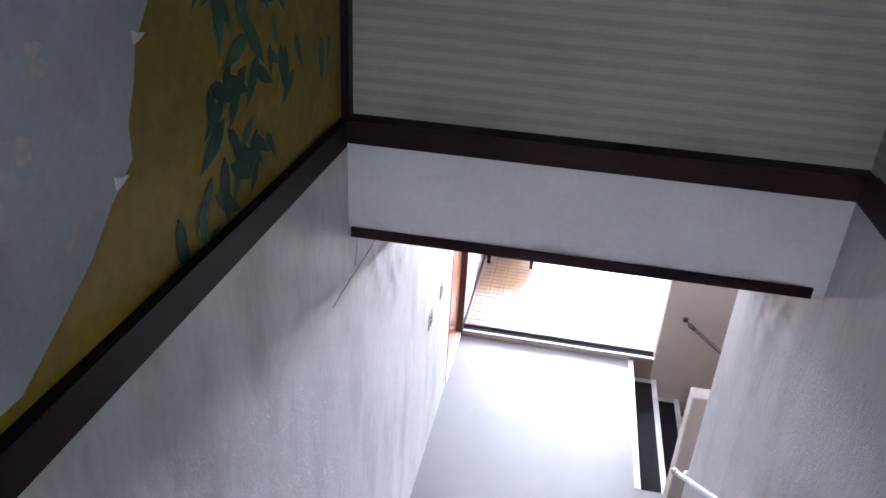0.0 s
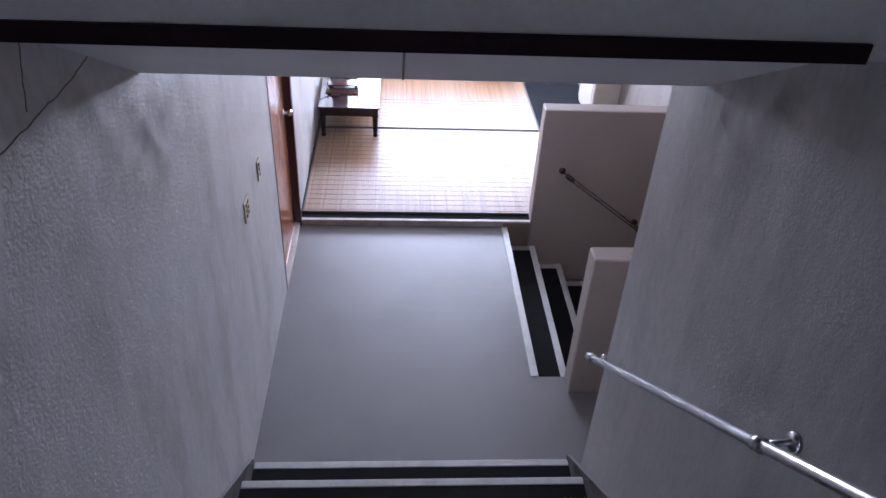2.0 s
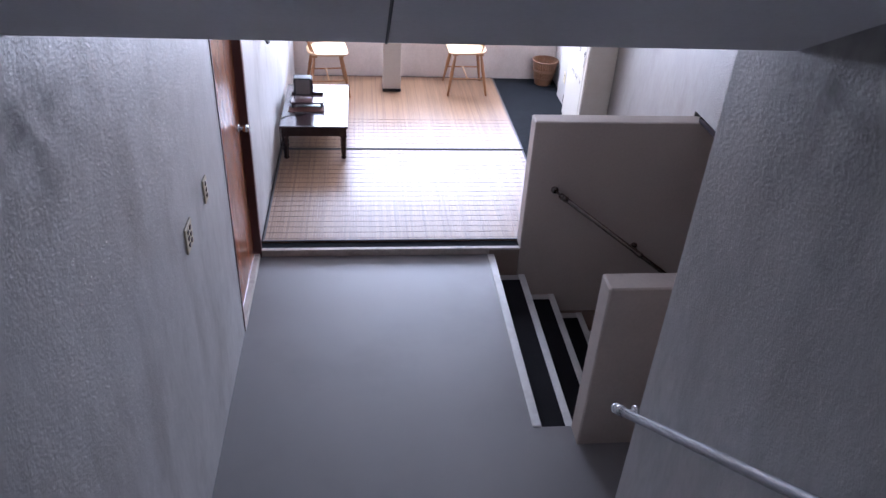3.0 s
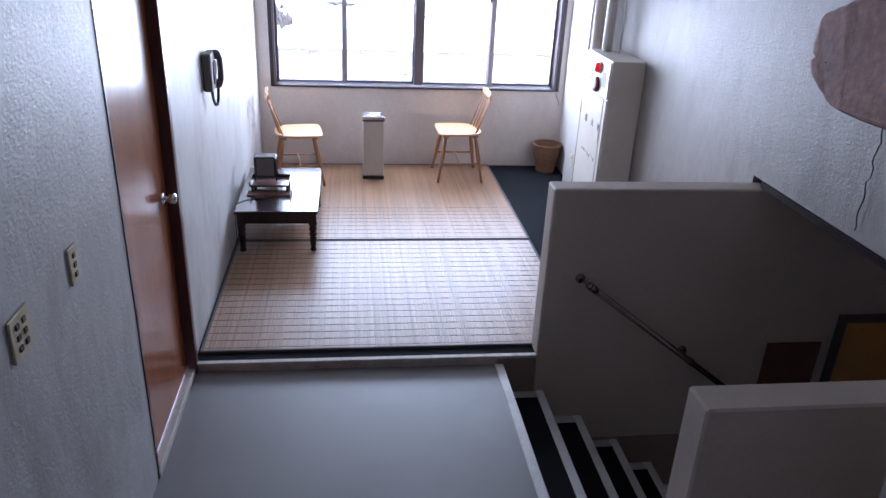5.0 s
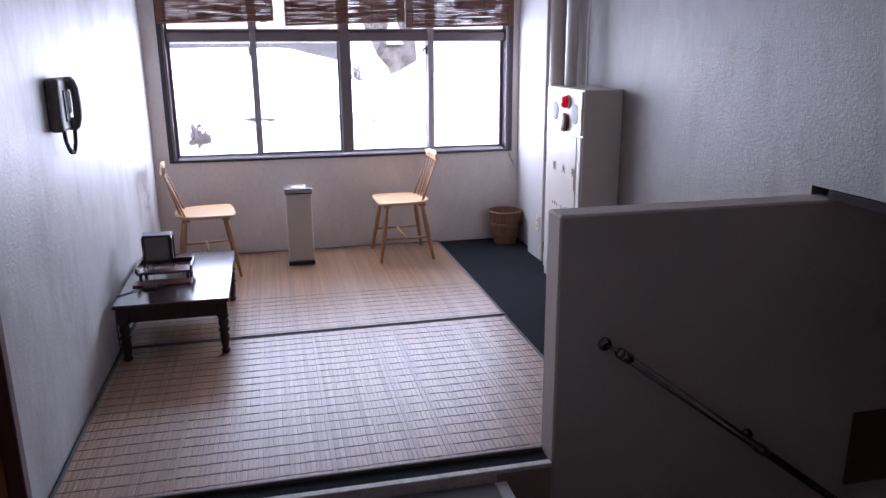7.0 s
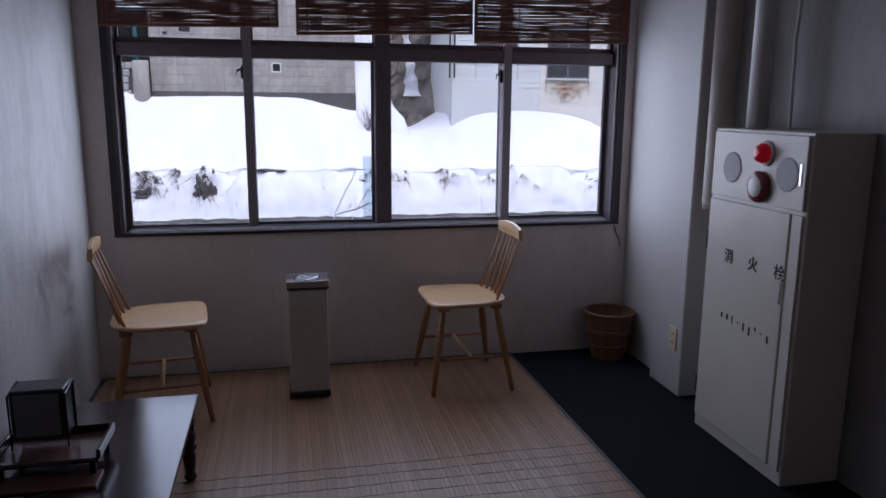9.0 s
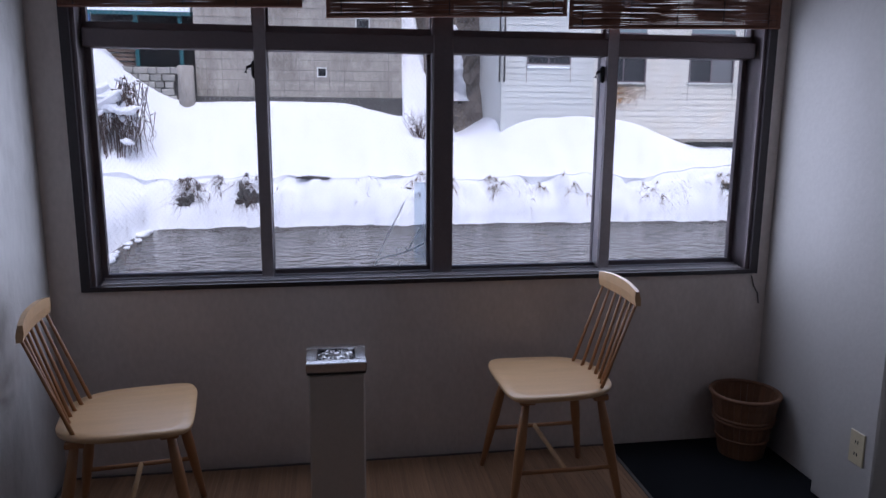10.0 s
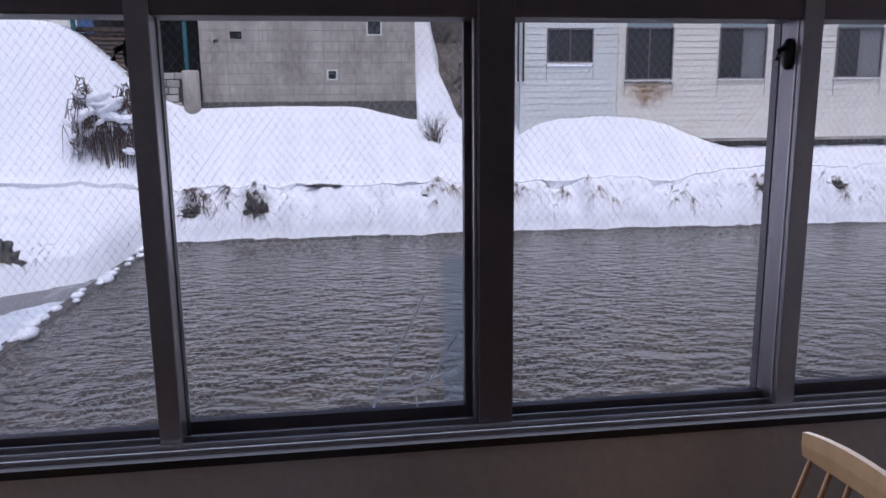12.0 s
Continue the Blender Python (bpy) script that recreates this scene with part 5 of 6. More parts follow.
def snow_ground():
    xs = [-320, -160, -80, -50, -36, -28] + [-24 + 0.22 * i for i in range(240)] + [30, 34, 40, 52, 80, 160, 320]
    ys = [-300, -100, -30, 5, 14, 20] + [26.0 + 0.16 * i for i in range(90)] + [41 + 0.6 * i for i in range(14)] + [52, 60, 75, 100, 160, 300, 600]
    ys = sorted(ys + [LIP - 0.06, LIP - 0.02, LIP, LIP + 0.03])
    bm = bmesh.new()

    def curl(x, y):
        # the crust overhangs where the bank has slumped away
        return (0.04 + 0.20 * max(0, noise.noise((x * 0.55, 5, 1)) + 0.1) + 0.14 * smooth(-6.5, -8.5, x) + 0.06 * noise.noise((x * 3, 1, 1))) * (1 if y == LIP else 0.72 if y == LIP + 0.03 else 0) if -24 < x < 30 else 0
    grid = [[bm.verts.new((x, y - curl(x, y), snow_height(x, y) if y > 24 else -3.8)) for x in xs] for y in ys]
    for a, b in zip(grid, grid[1:]):
        for k in range(len(xs) - 1):
            bm.faces.new((a[k], a[k + 1], b[k + 1], b[k]))
    return setting("ground", bm, M_SNOW, "deep snow on the far river bank and slope", "snow", smooth=True)


snow_ground()
bm = bmesh.new()
v = [bm.verts.new(p) for p in ((-5.55, 10.6, WZ), (320, 10.6, WZ), (320, 34.5, WZ), (-5.55, 34.5, WZ))]
bm.faces.new(v)
setting("water_river", bm, M_WATER, "dark rippled shallow river water", "river")
bm = bmesh.new()
v = [bm.verts.new(p) for p in ((-320, 10.6, WZ - 0.3), (-5.7, 10.6, WZ - 0.3), (-5.7, 34.5, WZ - 0.3), (-320, 34.5, WZ - 0.3))]
bm.faces.new(v)
setting("water_below_weir", bm, M_FOAM, "pale foaming water below the weir", "river")
foam = bmesh.new()
nx, ny = 40, 150
grid = []
for j in range(ny + 1):
    y = 12.0 + 14.6 * j / ny
    row = []
    for i in range(nx + 1):
        u = i / nx
        x = -5.86 - u * (3.4 + 0.9 * noise.noise((y * 0.5, 2, 0)) + 0.3 * noise.noise((y * 2, 5, 0))) * (1 - 0.75 * smooth(24.5, 26.6, y))
        z = WZ - 0.12 - 0.26 * u + 0.10 * noise.noise((x * 1.4, y * 1.1, 3)) + 0.05 * noise.noise((x * 4, y * 3, 7))
        row.append(foam.verts.new((x, y, z)))
    grid.append(row)
for a, b in zip(grid, grid[1:]):
    for i in range(nx):
        foam.faces.new((a[i], a[i + 1], b[i + 1], b[i]))
tagged(link_mesh("river_foam", foam, M_WHITEWATER, True), "white churned foam pouring off the weir", "foam", kind="stuff")
# weir with lumps of snow
wr = thing("weir", "low river weir topped with lumps of snow", "weir")
part("sill", box(-5.82, -5.5, 10.6, 32.6, WZ - 0.8, WZ + 0.03, 0.03), M_CONCDARK, wr)
r = random.Random(21)
lumps = bmesh.new()
y = 19.5
while y < 32.4:
    s = r.uniform(0.06, 0.20)
    own = bmesh.new()
    bmesh.ops.create_icosphere(own, subdivisions=2, radius=1)
    for vv in own.verts:
        vv.co *= 1 + 0.25 * noise.noise(vv.co * 2 + Vector((y, 0, 0)))
    turned(own, Matrix.Translation((-5.62 + r.uniform(-0.12, 0.12), y, WZ + 0.05)) @ Matrix.Diagonal((s * 1.0, s * 1.7, s * 0.6, 1)))
    merge(lumps, own)
    y += r.uniform(0.3, 0.75)
part("snow_lumps", lumps, M_SNOW, wr, "rounded lumps of snow", smooth=True)["kind"] = "stuff"


# twiggy shrubs and grass along the bank
def twigs(name, label, cx, cy, cz, height, spread, n, seed):
    t = thing(name, label, "shrub")
    r = random.Random(seed)
    bm = bmesh.new()
    for k in range(n):
        a = r.uniform(0, 2 * math.pi)
        h, s = height * r.uniform(0.45, 1.0), spread * r.uniform(0.3, 1.0)
        p = [Vector((cx + r.uniform(-0.3, 0.3) * spread, cy + r.uniform(-0.1, 0.1), cz))]
        for q in (0.35, 0.7, 1.0):
            p.append(p[0] + Vector((math.cos(a) * s * q ** 1.3 + r.uniform(-0.08, 0.08), math.sin(a) * s * 0.5 * q, h * q)))
        tube(p, 0.011, 3, bm=bm, r_end=0.004)
        for j in range(2):
            q = p[r.choice((1, 2))]
            tube([q, q + Vector((r.uniform(-0.25, 0.25), r.uniform(-0.1, 0.1), r.uniform(0.1, 0.3)))], 0.007, 3, bm=bm, r_end=0.003)
    part("branches", bm, M_TWIG, t)
    return t


def weeping_shrub():
    """Arching limbs with a curtain of fine twigs that hangs down to the snow."""
    t = thing("weeping_shrub", "bare drooping shrub laden with clumps of snow", "shrub")
    r = random.Random(31)
    cx, cy = -7.15, 34.75
    z0 = snow_height(cx, cy) - 0.1
    limbs, fine, caps = bmesh.new(), bmesh.new(), bmesh.new()
    for k in range(16):
        a = r.uniform(0, 2 * math.pi)
        h, s = r.uniform(1.9, 3.1), r.uniform(0.6, 1.35)
        dx, dy = math.cos(a) * s, math.sin(a) * s * 0.5
        p = [Vector((cx + dx * f + r.uniform(-0.05, 0.05), cy + dy * f, z0 + h * g)) for f, g in ((0.28, 0), (0.36, 0.4), (0.52, 0.8), (0.72, 1.0), (0.93, 0.82), (1.08, 0.28))]
        tube(p, 0.02, 4, bm=limbs, r_end=0.008)
        for j in range(15):
            i = r.choice((2, 2, 3, 3, 4))
            q = p[i].lerp(p[i + 1], r.random())
            d = r.uniform(0.5, 1.0) * (q.z - z0)
            w = Vector((r.gauss(0, 0.10), r.gauss(0, 0.08), 0))
            g = [Vector((r.gauss(0, 0.11), 0, r.gauss(0, 0.07))) for _ in range(3)]
            tube([q, q + w + g[0] + Vector((0, 0, r.uniform(-0.05, 0.14))), q + w * 1.8 + g[1] - Vector((0, 0, d * 0.35)), q + w * 1.7 + g[2] - Vector((0, 0, d * 0.7)), q + w * 2.2 - Vector((0, 0, d))], r.uniform(0.016, 0.028), 3, bm=fine, r_end=0.006)
            if r.random() < 0.3:
                own = bmesh.new()
                bmesh.ops.create_icosphere(own, subdivisions=2, radius=1)
                for vv in own.verts:
                    vv.co *= 1 + 0.4 * noise.noise(vv.co * 1.8 + Vector((k * 5 + j, 0, 0)))
                c = r.uniform(0.06, 0.19)
                turned(own, Matrix.Translation(q + w * r.uniform(0.2, 1.6) + Vector((0, -0.05, -d * 0.4 * r.random()))) @ pose(0, 0, 0, 0, r.uniform(-50, 50), 0) @ Matrix.Diagonal((c * 1.6, c, c * 0.75, 1)))
                merge(caps, own)
    for k in range(7):
        own = bmesh.new()
        bmesh.ops.create_icosphere(own, subdivisions=3, radius=1)
        for vv in own.verts:
            vv.co *= 1 + 0.45 * noise.noise(vv.co * 1.5 + Vector((k * 7, 0, 0)))
        c = r.uniform(0.2, 0.36)
        turned(own, Matrix.Translation((cx + r.uniform(-0.55, 0.7), cy - r.uniform(0.1, 0.4), z0 + r.uniform(1.5, 2.85))) @ pose(0, 0, 0, 0, r.uniform(-35, 35), 0) @ Matrix.Diagonal((c * 1.5, c * 0.8, c * 0.6, 1)))
        merge(caps, own)
    part("limbs", limbs, M_TWIG, t)
    part("twigs", fine, M_TWIG, t)["kind"] = "stuff"
    part("snow_clumps", caps, M_SNOW, t, "clumps of snow on the branches", smooth=True)["kind"] = "stuff"


weeping_shrub()


def hanging_grass(x, w, n, drop, seed, material):
    """Dry stalks that hang over the snow bank towards the water."""
    t = thing("dry_grass_tuft", "tuft of dry brown stalks hanging out of the snow bank", "grass")
    r = random.Random(seed)
    bm = bmesh.new()
    while n > 0:
        px, py = x + r.gauss(0, w * 0.5), bank_y(x) + r.uniform(0.4, 1.1)
        pz = snow_height(px, py)
        lean, full = r.uniform(-0.25, 0.25), drop * r.uniform(0.3, 1.0)
        for k in range(r.randint(4, 9)):
            s, d = lean + r.gauss(0, 0.13), full * r.uniform(0.4, 1.0)
            o = r.uniform(0.1, 0.42)
            tip = Vector((px + s * 1.4, py - o - 0.1, pz - d))
            tip.z = max(tip.z, snow_height(tip.x, tip.y) - 0.05)
            p = [Vector((px + r.gauss(0, 0.02), py, pz - 0.04)), Vector((px + s * 0.3, py - o * 0.3, pz + r.uniform(0.02, 0.16))), Vector((px + s, py - o * 0.8, (pz + tip.z) / 2 + 0.05)), tip]
            tube(p, r.uniform(0.005, 0.009), 3, bm=bm, r_end=0.003)
            n -= 1
    part("stalks", bm, material, t)["kind"] = "stuff"
    return t


for i, (x, w, n, d) in enumerate(((-4.3, 0.6, 170, 0.6), (-2.5, 0.35, 130, 0.55), (-3.4, 0.3, 40, 0.4), (4.6, 0.5, 60, 0.5), (6.4, 0.4, 50, 0.4), (9.3, 0.5, 34, 0.6), (8.1, 0.3, 18, 0.5), (12.4, 0.5, 34, 0.6), (15.6, 0.5, 90, 0.5), (18.3, 0.5, 70, 0.6), (21.0, 0.7, 90, 0.6), (3.6, 0.4, 40, 0.4), (-8.2, 0.5, 30, 0.3))):
    hanging_grass(x, w, n, d, 50 + i, M_TWIG if i in (0, 1, 2) else M_REEDGRASS)
edge_bm = bmesh.new()
rings = []
for i in range(420):
    x = -5.4 + 0.085 * i
    h = 0.055 * max(0.0, 0.35 + noise.noise((x * 0.9, 11, 0)) + 0.6 * noise.noise((x * 3.1, 4, 0)))
    y = bank_y(x)
    rings.append([edge_bm.verts.new(q) for q in ((x, y + 0.15, WZ - 0.05), (x, y + 0.10, WZ + 0.03 + h), (x, y - 0.04, WZ + 0.01 + h), (x, y - 0.09 - h, WZ - 0.05))])
for a, b in zip(rings, rings[1:]):
    for k in range(3):
        edge_bm.faces.new((a[k], a[k + 1], b[k + 1], b[k]))
tagged(link_mesh("bank_edge", edge_bm, M_CONCDARK), "dark strip along the waterline under the snow", "earth", kind="stuff")


def bank_stalks():
    """Lone stalks and dark specks of earth poking out of the snow face."""
    t = thing("bank_stalks", "scattered thin dry stalks poking out of the snow bank", "grass", kind="stuff")
    r = random.Random(88)
    bm = bmesh.new()
    for k in range(260):
        x = r.uniform(-11, 24)
        x += 0.8 * math.sin(x * 2.1)
        y = bank_y(x) + r.uniform(0.12, 1.2)
        z = snow_height(x, y)
        d = Vector((r.gauss(0, 0.09), -r.uniform(0.05, 0.2), -r.uniform(0.05, 0.30)))
        p = Vector((x, y - 0.01, z))
        tube([p, p + d * 0.4 + Vector((0, -0.06, 0.08)), p + d + Vector((0, -0.05, 0))], r.uniform(0.006, 0.013), 3, bm=bm, r_end=0.003)
    part("stalks", bm, M_TWIG, t)["kind"] = "stuff"


bank_stalks()
twigs("bare_shrub", "thin bare shrub in the snow beside the concrete building", 3.95, 36.4, snow_height(3.95, 36.4) - 0.1, 1.3, 0.7, 45, 77)
# dark lumps: earth, plants, and shade in hollows under the overhanging snow lip
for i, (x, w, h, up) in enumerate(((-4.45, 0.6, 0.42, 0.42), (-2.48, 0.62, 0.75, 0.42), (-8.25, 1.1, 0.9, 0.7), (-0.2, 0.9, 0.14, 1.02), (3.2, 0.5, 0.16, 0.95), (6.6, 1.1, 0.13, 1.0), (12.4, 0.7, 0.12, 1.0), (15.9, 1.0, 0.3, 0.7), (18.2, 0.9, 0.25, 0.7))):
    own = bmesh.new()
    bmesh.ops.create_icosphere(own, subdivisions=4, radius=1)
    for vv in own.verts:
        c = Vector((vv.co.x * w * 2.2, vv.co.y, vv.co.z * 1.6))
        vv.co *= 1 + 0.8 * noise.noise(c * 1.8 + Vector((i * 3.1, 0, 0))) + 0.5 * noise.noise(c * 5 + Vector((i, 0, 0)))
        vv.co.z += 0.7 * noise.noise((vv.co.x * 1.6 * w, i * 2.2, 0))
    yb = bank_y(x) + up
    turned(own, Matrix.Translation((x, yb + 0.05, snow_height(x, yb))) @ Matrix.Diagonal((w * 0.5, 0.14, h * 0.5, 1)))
    tagged(link_mesh("bank_rock", own, M_CONCDARK), "dark lump for earth, rock and shaded hollows under the snow lip", "rock")


# concrete block building
def concrete_building():
    t = thing("concrete_building", "grey stained concrete block building above the snow", "building")
    X0, X1, Y, Z0, Z1 = -4.75, 3.4, 38.0, -1.0, 9.5
    holes = [(1.55, 2.1, 4.45, 5.1), (-3.65, -3.15, 4.25, 4.6), (-4.27, -4.03, 4.12, 4.30), (-0.02, 0.34, 2.77, 3.13)]
    bm = bmesh.new()
    xs = sorted({X0, X1, *[h[0] for h in holes], *[h[1] for h in holes]})
    zs = sorted({Z0, Z1, 2.0, *[h[2] for h in holes], *[h[3] for h in holes]})
    for xa, xb in zip(xs, xs[1:]):
        for za, zb in zip(zs, zs[1:]):
            cx, cz = (xa + xb) / 2, (za + zb) / 2
            if not any(h[0] < cx < h[1] and h[2] < cz < h[3] for h in holes):
                box(xa, xb, Y, Y + 0.25, za, zb, bm=bm)
    box(X0, X0 + 0.25, Y + 0.25, Y + 9, Z0, Z1, bm=bm)
    box(X1 - 0.25, X1, Y + 0.25, Y + 9, Z0, Z1, bm=bm)
    part("wall", bm, M_CONC, t)
    part("plinth", box(X0 - 0.05, X1 + 0.05, Y - 0.12, Y - 0.002, Z0, 1.95, 0.03), M_CONCDARK, t, "darker damp concrete foot")
    part("roof", box(X0 - 0.2, X1 + 0.2, Y - 0.25, Y + 9.2, Z1, Z1 + 0.25), M_CONCDARK, t)
    for h in holes:
        w = part("window", box(h[0], h[1], Y + 0.12, Y + 0.15, h[2], h[3]), M_DARKGLASS, t)
        part("window_frame", ring(h[0] - 0.02, h[1] + 0.02, h[2] - 0.02, h[3] + 0.02, 0.05, Y - 0.02, Y + 0.1), M_B2 if h[0] > -1 else M_CONC, w)
    hood = bmesh.new()
    for sx in (-1, 1):
        tube([(-0.92, Y - 0.10, 6.42), (-0.92 + sx * 0.36, Y - 0.10, 6.20)], 0.035, 6, bm=hood)
    part("vent_hood", hood, M_B2, t, "pale peaked vent hood")
    part("vent", box(-1.12, -0.72, Y - 0.06, Y - 0.001, 5.98, 6.24, 0.01), M_CONCDARK, t)
    mould = bmesh.new()
    mould.faces.new([mould.verts.new(p) for p in ((-1, 0, -1), (1, 0, -1), (1, 0, 1), (-1, 0, 1))])
    part("mould_stain", mould, M_MOULD, t, "dark mould stain round the vent").matrix_basis = pose(-0.92, Y - 0.011, 6.0) @ Matrix.Diagonal((1.3, 1, 0.9, 1))
    # recessed joints between the blocks stand out as fine pale ridges
    jm = bmesh.new()
    z = 2.2
    while z < 7:
        box(X0, X1, Y - 0.008, Y - 0.001, z, z + 0.015, bm=jm)
        z += 0.4
    x = X0 + 0.4
    while x < X1:
        box(x, x + 0.012, Y - 0.0075, Y - 0.001, 2.0, 7.0, bm=jm)
        x += 0.6
    part("block_joint", jm, M_JOINT, t)["kind"] = "stuff"
    return t


concrete_building()


def pale_building():
    t = thing("pale_building", "long off-white clad house with dark sliding windows", "house")
    Y = 36.5
    X0, X1, Z0, Z1 = 7.25, 34.0, 0.35, 8.6
    fx = lambda x: 0.45 + (x - 0.45) * 1.077
    fz = lambda z: 1.47 + (z - 1.47) * 1.077
    wins = [(fx(7.75), fx(9.39), fz(3.2), fz(4.32)), (fx(10.65), fx(12.39), fz(2.6), fz(4.37)), (fx(14.2), fx(16.0), fz(2.62), fz(4.39)), (fx(18.83), fx(20.67), fz(2.65), fz(4.41)), (24.6, 26.4, fz(2.65), fz(4.41))]
    up = [(a, b, c + 3.0, d + 3.0) for a, b, c, d in wins]
    XM = fx(10.36)
    def clad(xa, xb, material, name):
        # courses of siding, each leaning a little, cut at the windows
        z, i = Z0, 0
        while z < Z1 - 0.05:
            zb = min(z + 0.235, Z1)
            cuts = [(a, b) for a, b, c, d in wins + up if c < zb and d > z]
            xs = [xa] + [q for ab in sorted(cuts) for q in ab if xa < q < xb] + [xb]
            inside = [ab for ab in cuts]
            for p, q in zip(xs, xs[1:]):
                m = (p + q) / 2
                if any(a < m < b for a, b in inside) or q - p < 0.02:
                    continue
                bm = prism([(Y - 0.025, z), (Y - 0.008, zb - 0.004), (Y + 0.04, zb - 0.004), (Y + 0.04, z)], 0, p, q)
                part(name, bm, material, t)
            z = zb
            i += 1
    clad(X0, XM, M_B2, "siding_board")
    clad(XM + 0.02, X1, M_B2WARM, "siding_board")
    bm = bmesh.new()
    box(X0, X0 + 0.06, Y + 0.02, Y + 8, Z0, Z1, bm=bm)
    box(X1 - 0.1, X1, Y + 0.02, Y + 8, Z0, Z1, bm=bm)
    box(X0, X1, Y + 0.05, Y + 0.09, Z0, fz(2.6), bm=bm)
    part("wall", bm, M_B2, t)
    # Dark panel set back below the floor, painting in the undercroft's shade.
    part("base_shadow_gap", box(X0 + 0.2, X1 - 0.2, Y + 0.35, Y + 0.5, -1.5, Z0), M_CONCDARK, t, "dark panel for the shade in the open undercroft")
    part("floor_slab", box(X0, X1, Y, Y + 8, Z0 - 0.12, Z0), M_CONC, t)
    part("corner_post", box(XM - 0.02, XM + 0.05, Y - 0.045, Y, Z0, Z1), M_B2WARM, t)
    for x in (fx(8.0), 15.0, 23.0, 31.0):
        part("pillar", box(x, x + 0.3, Y + 0.05, Y + 0.35, -1.5, Z0 - 0.12), M_CONC, t)
    part("roof", prism([(Y - 0.7, Z1), (Y + 4.2, Z1 + 2.0), (Y + 9, Z1), (Y + 9, Z1 + 0.25), (Y + 4.2, Z1 + 2.3), (Y - 0.7, Z1 + 0.25)], 0, X0 - 0.5, X1 + 0.5), M_SNOW, t, "snow-covered roof")
    for a, b, c, d in wins + up:
        w = part("window", ring(a - 0.03, b + 0.03, c - 0.04, d + 0.03, 0.06, Y - 0.05, Y + 0.06), M_ALU, t)
        mid = (a + b) / 2
        part("pane", box(a + 0.02, mid, Y + 0.0, Y + 0.02, c, d), M_DARKGLASS, w)
        part("pane", box(mid, b - 0.02, Y + 0.025, Y + 0.045, c, d), M_CURTAIN if a > 14 else M_DARKGLASS, w)
        part("stile", box(mid - 0.03, mid + 0.03, Y - 0.02, Y + 0.05, c, d), M_ALU, w)
        part("sill", box(a - 0.08, b + 0.08, Y - 0.09, Y, c - 0.1, c - 0.04), M_B2, w)
        for xx in (a - 0.05, b + 0.02):
            part("rust_streak", box(xx, xx + 0.03, Y - 0.0275, Y - 0.024, c - 0.75, c - 0.1), M_CONC, w, "grey dripping stain")
    # rust washed down the boards below one window
    a, b, c, d = wins[1]
    for dz, w, h in ((0.24, 1.25, 0.16), (0.42, 1.35, 0.34), (0.65, 0.9, 0.6)):
        stain = bmesh.new()
        stain.faces.new([stain.verts.new(p) for p in ((-1, 0, -1), (1, 0, -1), (1, 0, 1), (-1, 0, 1))])
        part("rust_stain", stain, M_RUSTWASH, t, "orange-brown rust stain").matrix_basis = pose((a + b) / 2, Y - 0.034 - 0.002 * dz, c - dz) @ Matrix.Diagonal((w, 1, h, 1))
    # joint cover and downpipes
    part("joint_cover", box(18.86, 18.91, Y - 0.034, Y - 0.02, Z0, Z1), M_CONC, t)
    for x in (X0 - 0.10, X0 + 0.10):
        part("downpipe", tube([(x, Y - 0.10, 2.6), (x, Y - 0.10, Z1)], 0.035, 8), M_CONCDARK, t, smooth=True)
    return t


pale_building()


def lean_to():
    t = thing("timber_shed", "open timber shed with a teal steel roof beside the concrete building", "shed")
    part("roof", prism([(38.0, 5.0), (42.0, 5.5), (42.0, 5.65), (38.0, 5.15)], 0, -9.6, -4.85), M_TEAL, t, "teal painted steel roof")
    part("roof_snow", prism([(38.2, 5.17), (42.0, 5.66), (42.0, 5.95), (38.3, 5.4)], 0, -9.0, -4.9), M_SNOW, t, "snow on the roof")
    for x in (-9.3, -7.0, -5.35):
        part("post", box(x, x + 0.14, 38.1, 38.24, 1.5, 5.05), M_TEAL, t)
    part("back_wall", box(-9.5, -4.9, 41.4, 41.5, 1.0, 5.4), M_CONCDARK, t)
    pl = None
    for k in range(11):
        m = pose(-8.15, 38.6 + rng.uniform(-0.05, 0.05), 3.0 + 0.16 * k, 0, rng.uniform(-1.5, 1.5), 0)
        if pl is None:
            pl = part("plank", box(-1.15, 1.15, -0.08, 0.08, 0, 0.11), M_TIMBER, t)
            pl.matrix_basis = m
        else:
            share("plank", pl, t, m)
    part("crosspiece", box(-9.4, -6.8, 38.45, 38.5, 4.6, 4.75), M_TIMBER, t)
    return t


lean_to()


def blue_hut():
    t = thing("blue_hut", "blue corrugated steel hut behind the snowy shed roof", "hut")
    part("wall", box(-10.7, -4.9, 43.2, 46.0, 4.0, 8.2), M_BLUE, t)
    rib = None
    for k in range(41):
        m = pose(-10.63 + 0.14 * k, 43.19, 6.1)
        if rib is None:
            rib = part("rib", box(-0.035, 0.035, -0.03, 0.012, -2.1, 2.1, 0.01), M_BLUE, t)
            rib.matrix_basis = m
        else:
            share("rib", rib, t, m)
    part("eave", box(-10.9, -4.8, 43.0, 46.2, 8.2, 8.32), M_TEAL, t)
    for x in (-10.1, -7.4):
        w = part("window", ring(x, x + 0.9, 5.9, 6.6, 0.06, 43.12, 43.2), M_B2, t)
        part("pane", box(x + 0.05, x + 0.85, 43.145, 43.155, 5.95, 6.55), M_DARKGLASS, w)
    return t


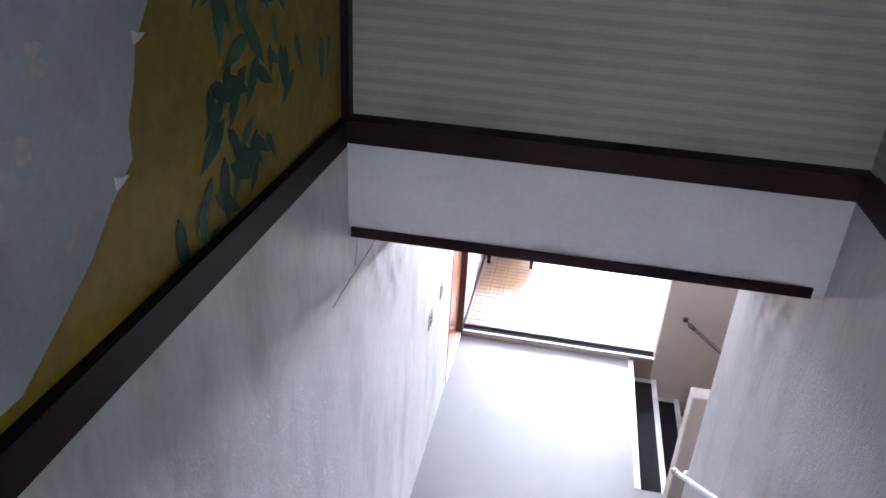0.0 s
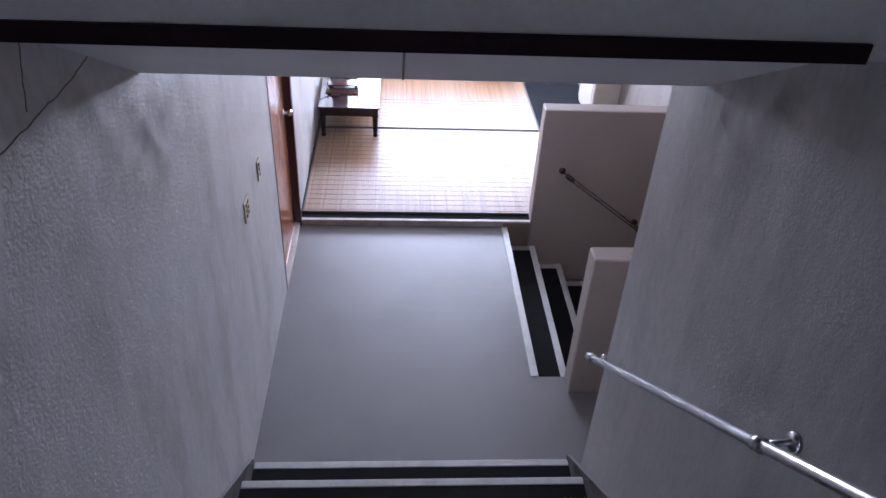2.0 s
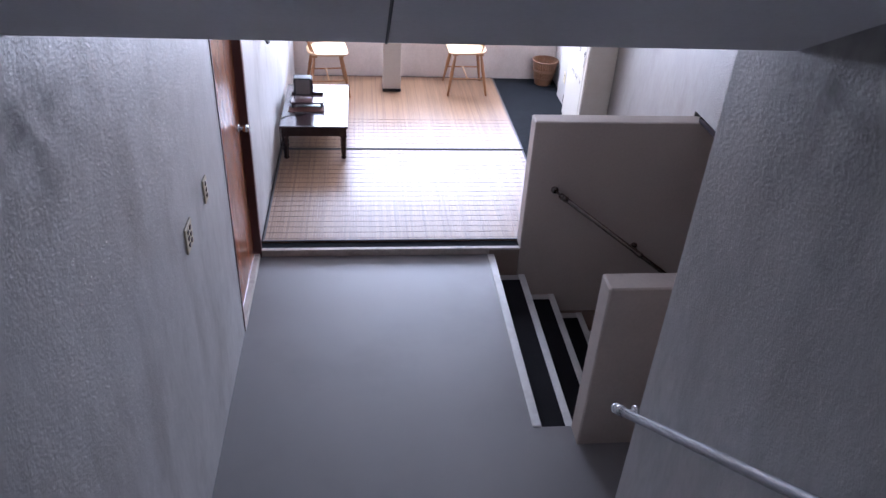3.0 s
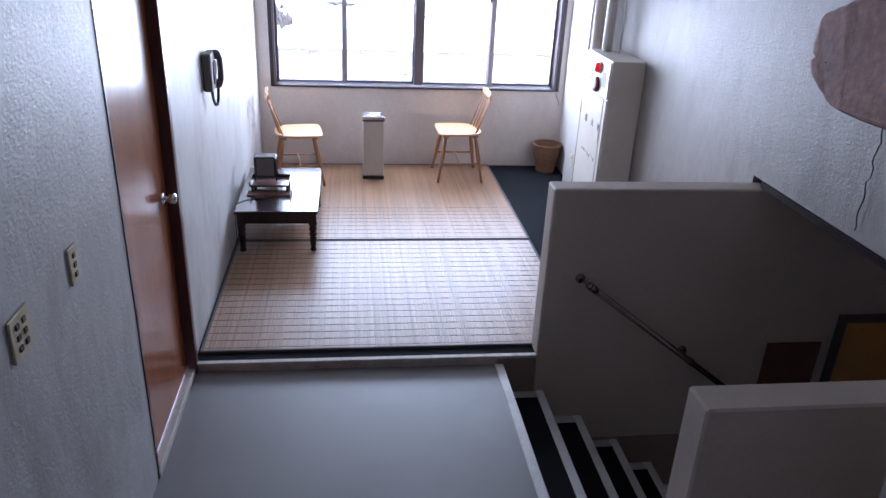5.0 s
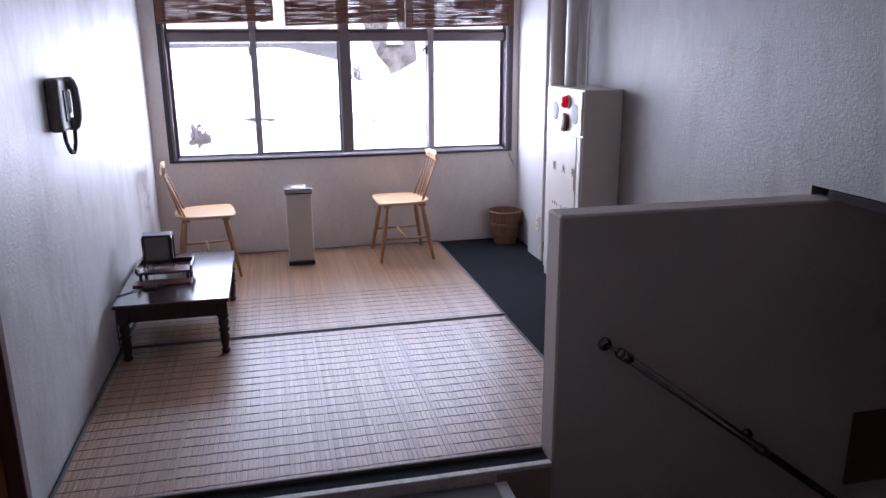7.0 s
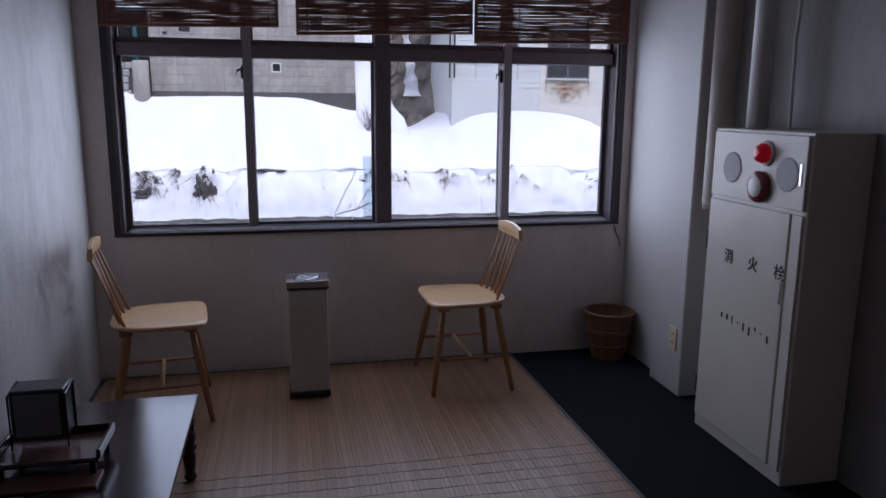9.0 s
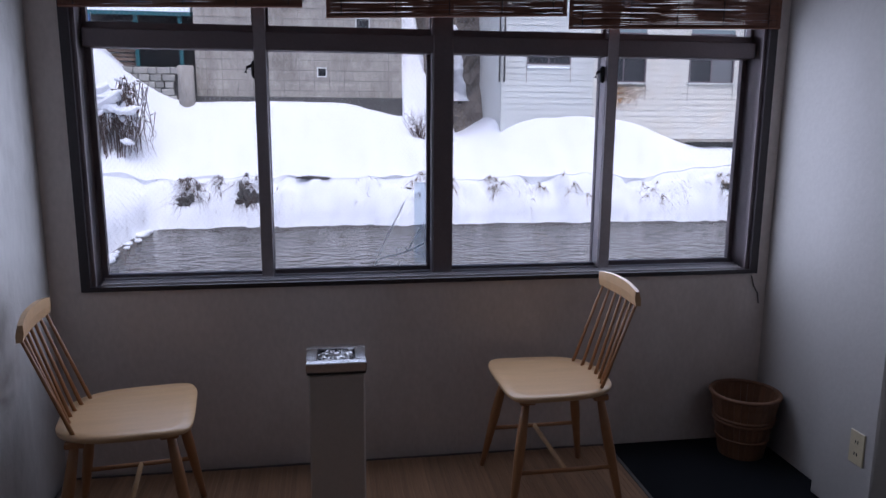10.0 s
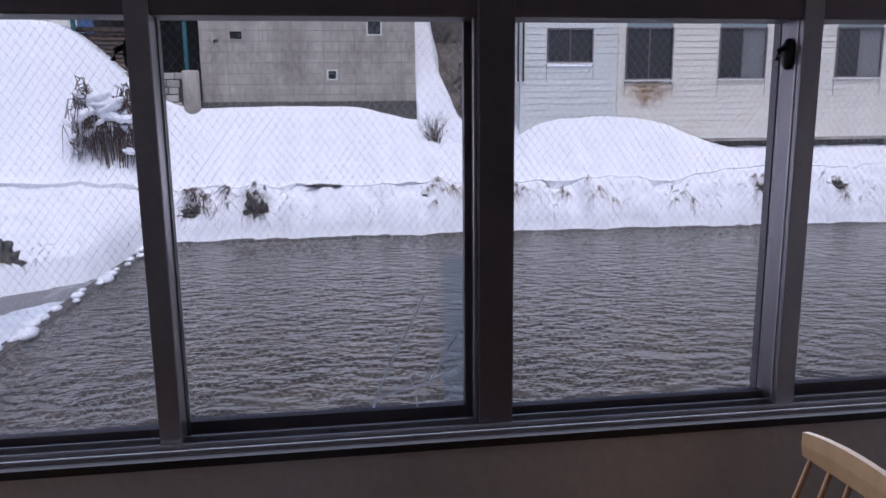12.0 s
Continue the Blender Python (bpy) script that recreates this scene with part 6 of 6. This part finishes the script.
blue_hut()
t = thing("concrete_pier", "short round concrete pier in the snow", "pier")
part("shaft", lathe([(0.31, 0.5), (0.31, 3.05), (0.28, 3.10)], 20, centre=(-5.05, 37.5, 0)), M_CONC, t, smooth=True)
t = thing("retaining_wall", "broken stone retaining wall stepping down to the pier", "wall")
part("core", box(-7.5, -5.35, 37.62, 37.95, 1.0, 3.05), M_CONCDARK, t)
stone, rs = None, random.Random(61)
for row in range(6):
    x = -7.45 + rs.uniform(0, 0.2)
    while x < -5.55:
        w = rs.uniform(0.28, 0.55)
        m = pose(x + w / 2, 37.60, 1.55 + row * 0.27, rs.uniform(-3, 3), rs.uniform(-3, 3), rs.uniform(-6, 6)) @ Matrix.Diagonal((w - 0.03, rs.uniform(0.85, 1.1), 1, 1))
        if stone is None:
            stone = part("stone", box(-0.5, 0.5, -0.11, 0.11, -0.125, 0.125, 0.035), M_STONE, t)
            stone.matrix_basis = m
        else:
            share("stone", stone, t, m)
        x += w
# gap between the buildings: rock face, snow slope and a railing
def rock_face():
    """A craggy wall of rock, with a narrow tongue of ice down a gully."""
    bm = bmesh.new()
    nx, nz = 36, 60
    def at(x, z):
        g = 0.9 * noise.noise((x * 0.7, z * 0.5, 3)) + 0.4 * noise.noise((x * 1.9, z * 1.6, 8)) + 0.15 * noise.noise((x * 5, z * 5, 1))
        return 41.0 + g - 0.4 * (x - 5.6) + 0.22 * (z - 2)
    grid = [[bm.verts.new((4.3 + 4.2 * i / nx, at(4.3 + 4.2 * i / nx, -1 + 11 * k / nz), -1 + 11 * k / nz)) for i in range(nx + 1)] for k in range(nz + 1)]
    for a, b in zip(grid, grid[1:]):
        for i in range(nx):
            bm.faces.new((a[i], a[i + 1], b[i + 1], b[i]))
    back = [bm.verts.new(p) for p in ((4.3, 46, -1), (8.5, 46, -1), (8.5, 46, 10), (4.3, 46, 10))]
    bm.faces.new((back[0], back[3], back[2], back[1]))
    bm.faces.new([grid[0][0]] + [grid[k][0] for k in range(1, nz + 1)] + [back[3], back[0]])
    bm.faces.new([grid[k][nx] for k in range(nz, -1, -1)] + [back[1], back[2]])
    bm.faces.new(list(grid[nz]) + [back[2], back[3]])
    t = thing("rock_face", "dark rock face with an icy gully between the buildings", "rock")
    part("rock", bm, M_ROCK, t)
    ice = bmesh.new()
    rows = []
    for k in range(40):
        z = 1.9 + 3.4 * k / 39
        c = 6.42 - 0.35 * (k / 39) + 0.10 * noise.noise((z * 1.2, 4, 4))
        w = 0.30 - 0.12 * (k / 39) + 0.22 * max(0, 1 - k / 9) + 0.12 * noise.noise((z * 2.1, 9, 0))
        rows.append([ice.verts.new((c + w * u, at(c + w * u, z) - 0.16 * (1 - u * u) + (0.08 if abs(u) > 0.9 else 0), z)) for u in (-1, -0.6, -0.2, 0.2, 0.6, 1)])
    for a, b in zip(rows, rows[1:]):
        for i in range(5):
            ice.faces.new((a[i], a[i + 1], b[i + 1], b[i]))
    part("ice_tongue", ice, M_SNOW, t, "narrow frozen tongue of snow", smooth=True)


rock_face()


def snow_slope():
    """Drifted snow that climbs the gap beside the concrete building."""
    bm = bmesh.new()
    nu, nv = 26, 44
    rows = []
    for k in range(nv + 1):
        v = k / nv
        y = 37.0 + 6.2 * v
        right = 5.55 - 0.95 * smooth(0, 0.45, v) - 0.15 * smooth(0.45, 1, v) + 0.12 * noise.noise((v * 6, 0, 2))
        row = []
        for i in range(nu + 1):
            u = i / nu
            x = 3.41 + (right - 3.41) * u
            z = snow_height(x, 37.0) - 0.08 + 6.9 * v ** 0.85 + 0.25 * noise.noise((x * 1.1, y * 0.9, 5)) * smooth(0, 0.15, v) + 0.06 * noise.noise((x * 3.5, y * 3, 2))
            z -= 1.1 * max(0, u - 0.72) ** 2 * 10 * smooth(0.02, 0.3, v)
            row.append(bm.verts.new((x, y, z)))
        rows.append(row)
    for a, b in zip(rows, rows[1:]):
        for i in range(nu):
            bm.faces.new((a[i], a[i + 1], b[i + 1], b[i]))
    edge = bmesh.ops.extrude_edge_only(bm, edges=[e for e in bm.edges if e.is_boundary])
    for vv in edge["geom"]:
        if isinstance(vv, bmesh.types.BMVert):
            vv.co.z = -1.5
    tagged(link_mesh("snow_slope", bm, M_SNOW, True), "steep drift of snow climbing between the buildings", "snow")


snow_slope()
t = thing("railing", "low dark railing at the top of the snow slope", "railing")
part("rail", box(3.3, 5.6, 44.5, 44.55, 8.6, 8.66), M_CONCDARK, t)
for k in range(13):
    part("baluster", box(3.35 + 0.18 * k, 3.39 + 0.18 * k, 44.5, 44.54, 7.9, 8.6), M_CONCDARK, t)
part("deck", box(3.2, 5.8, 44.3, 45.5, 7.75, 7.9), M_CONC, t)


def cream_house():
    t = thing("cream_house", "plain cream house behind the shed with dark windows", "house")
    part("wall", box(-34, 9.5, 47, 55, 2.0, 13.0), M_B2WARM, t)
    part("roof", prism([(46.2, 13.0), (51, 15.2), (55.8, 13.0)], 0, -34.5, 10.0), M_SNOW, t, "snow-covered roof")
    for k in range(7):
        x = -32 + 4.1 * k
        w = part("window", ring(x, x + 1.8, 6.4, 7.8, 0.07, 46.95, 47.02), M_ALU, t)
        part("pane", box(x + 0.05, x + 1.75, 46.97, 46.99, 6.45, 7.75), M_DARKGLASS, w)
    return t


cream_house()
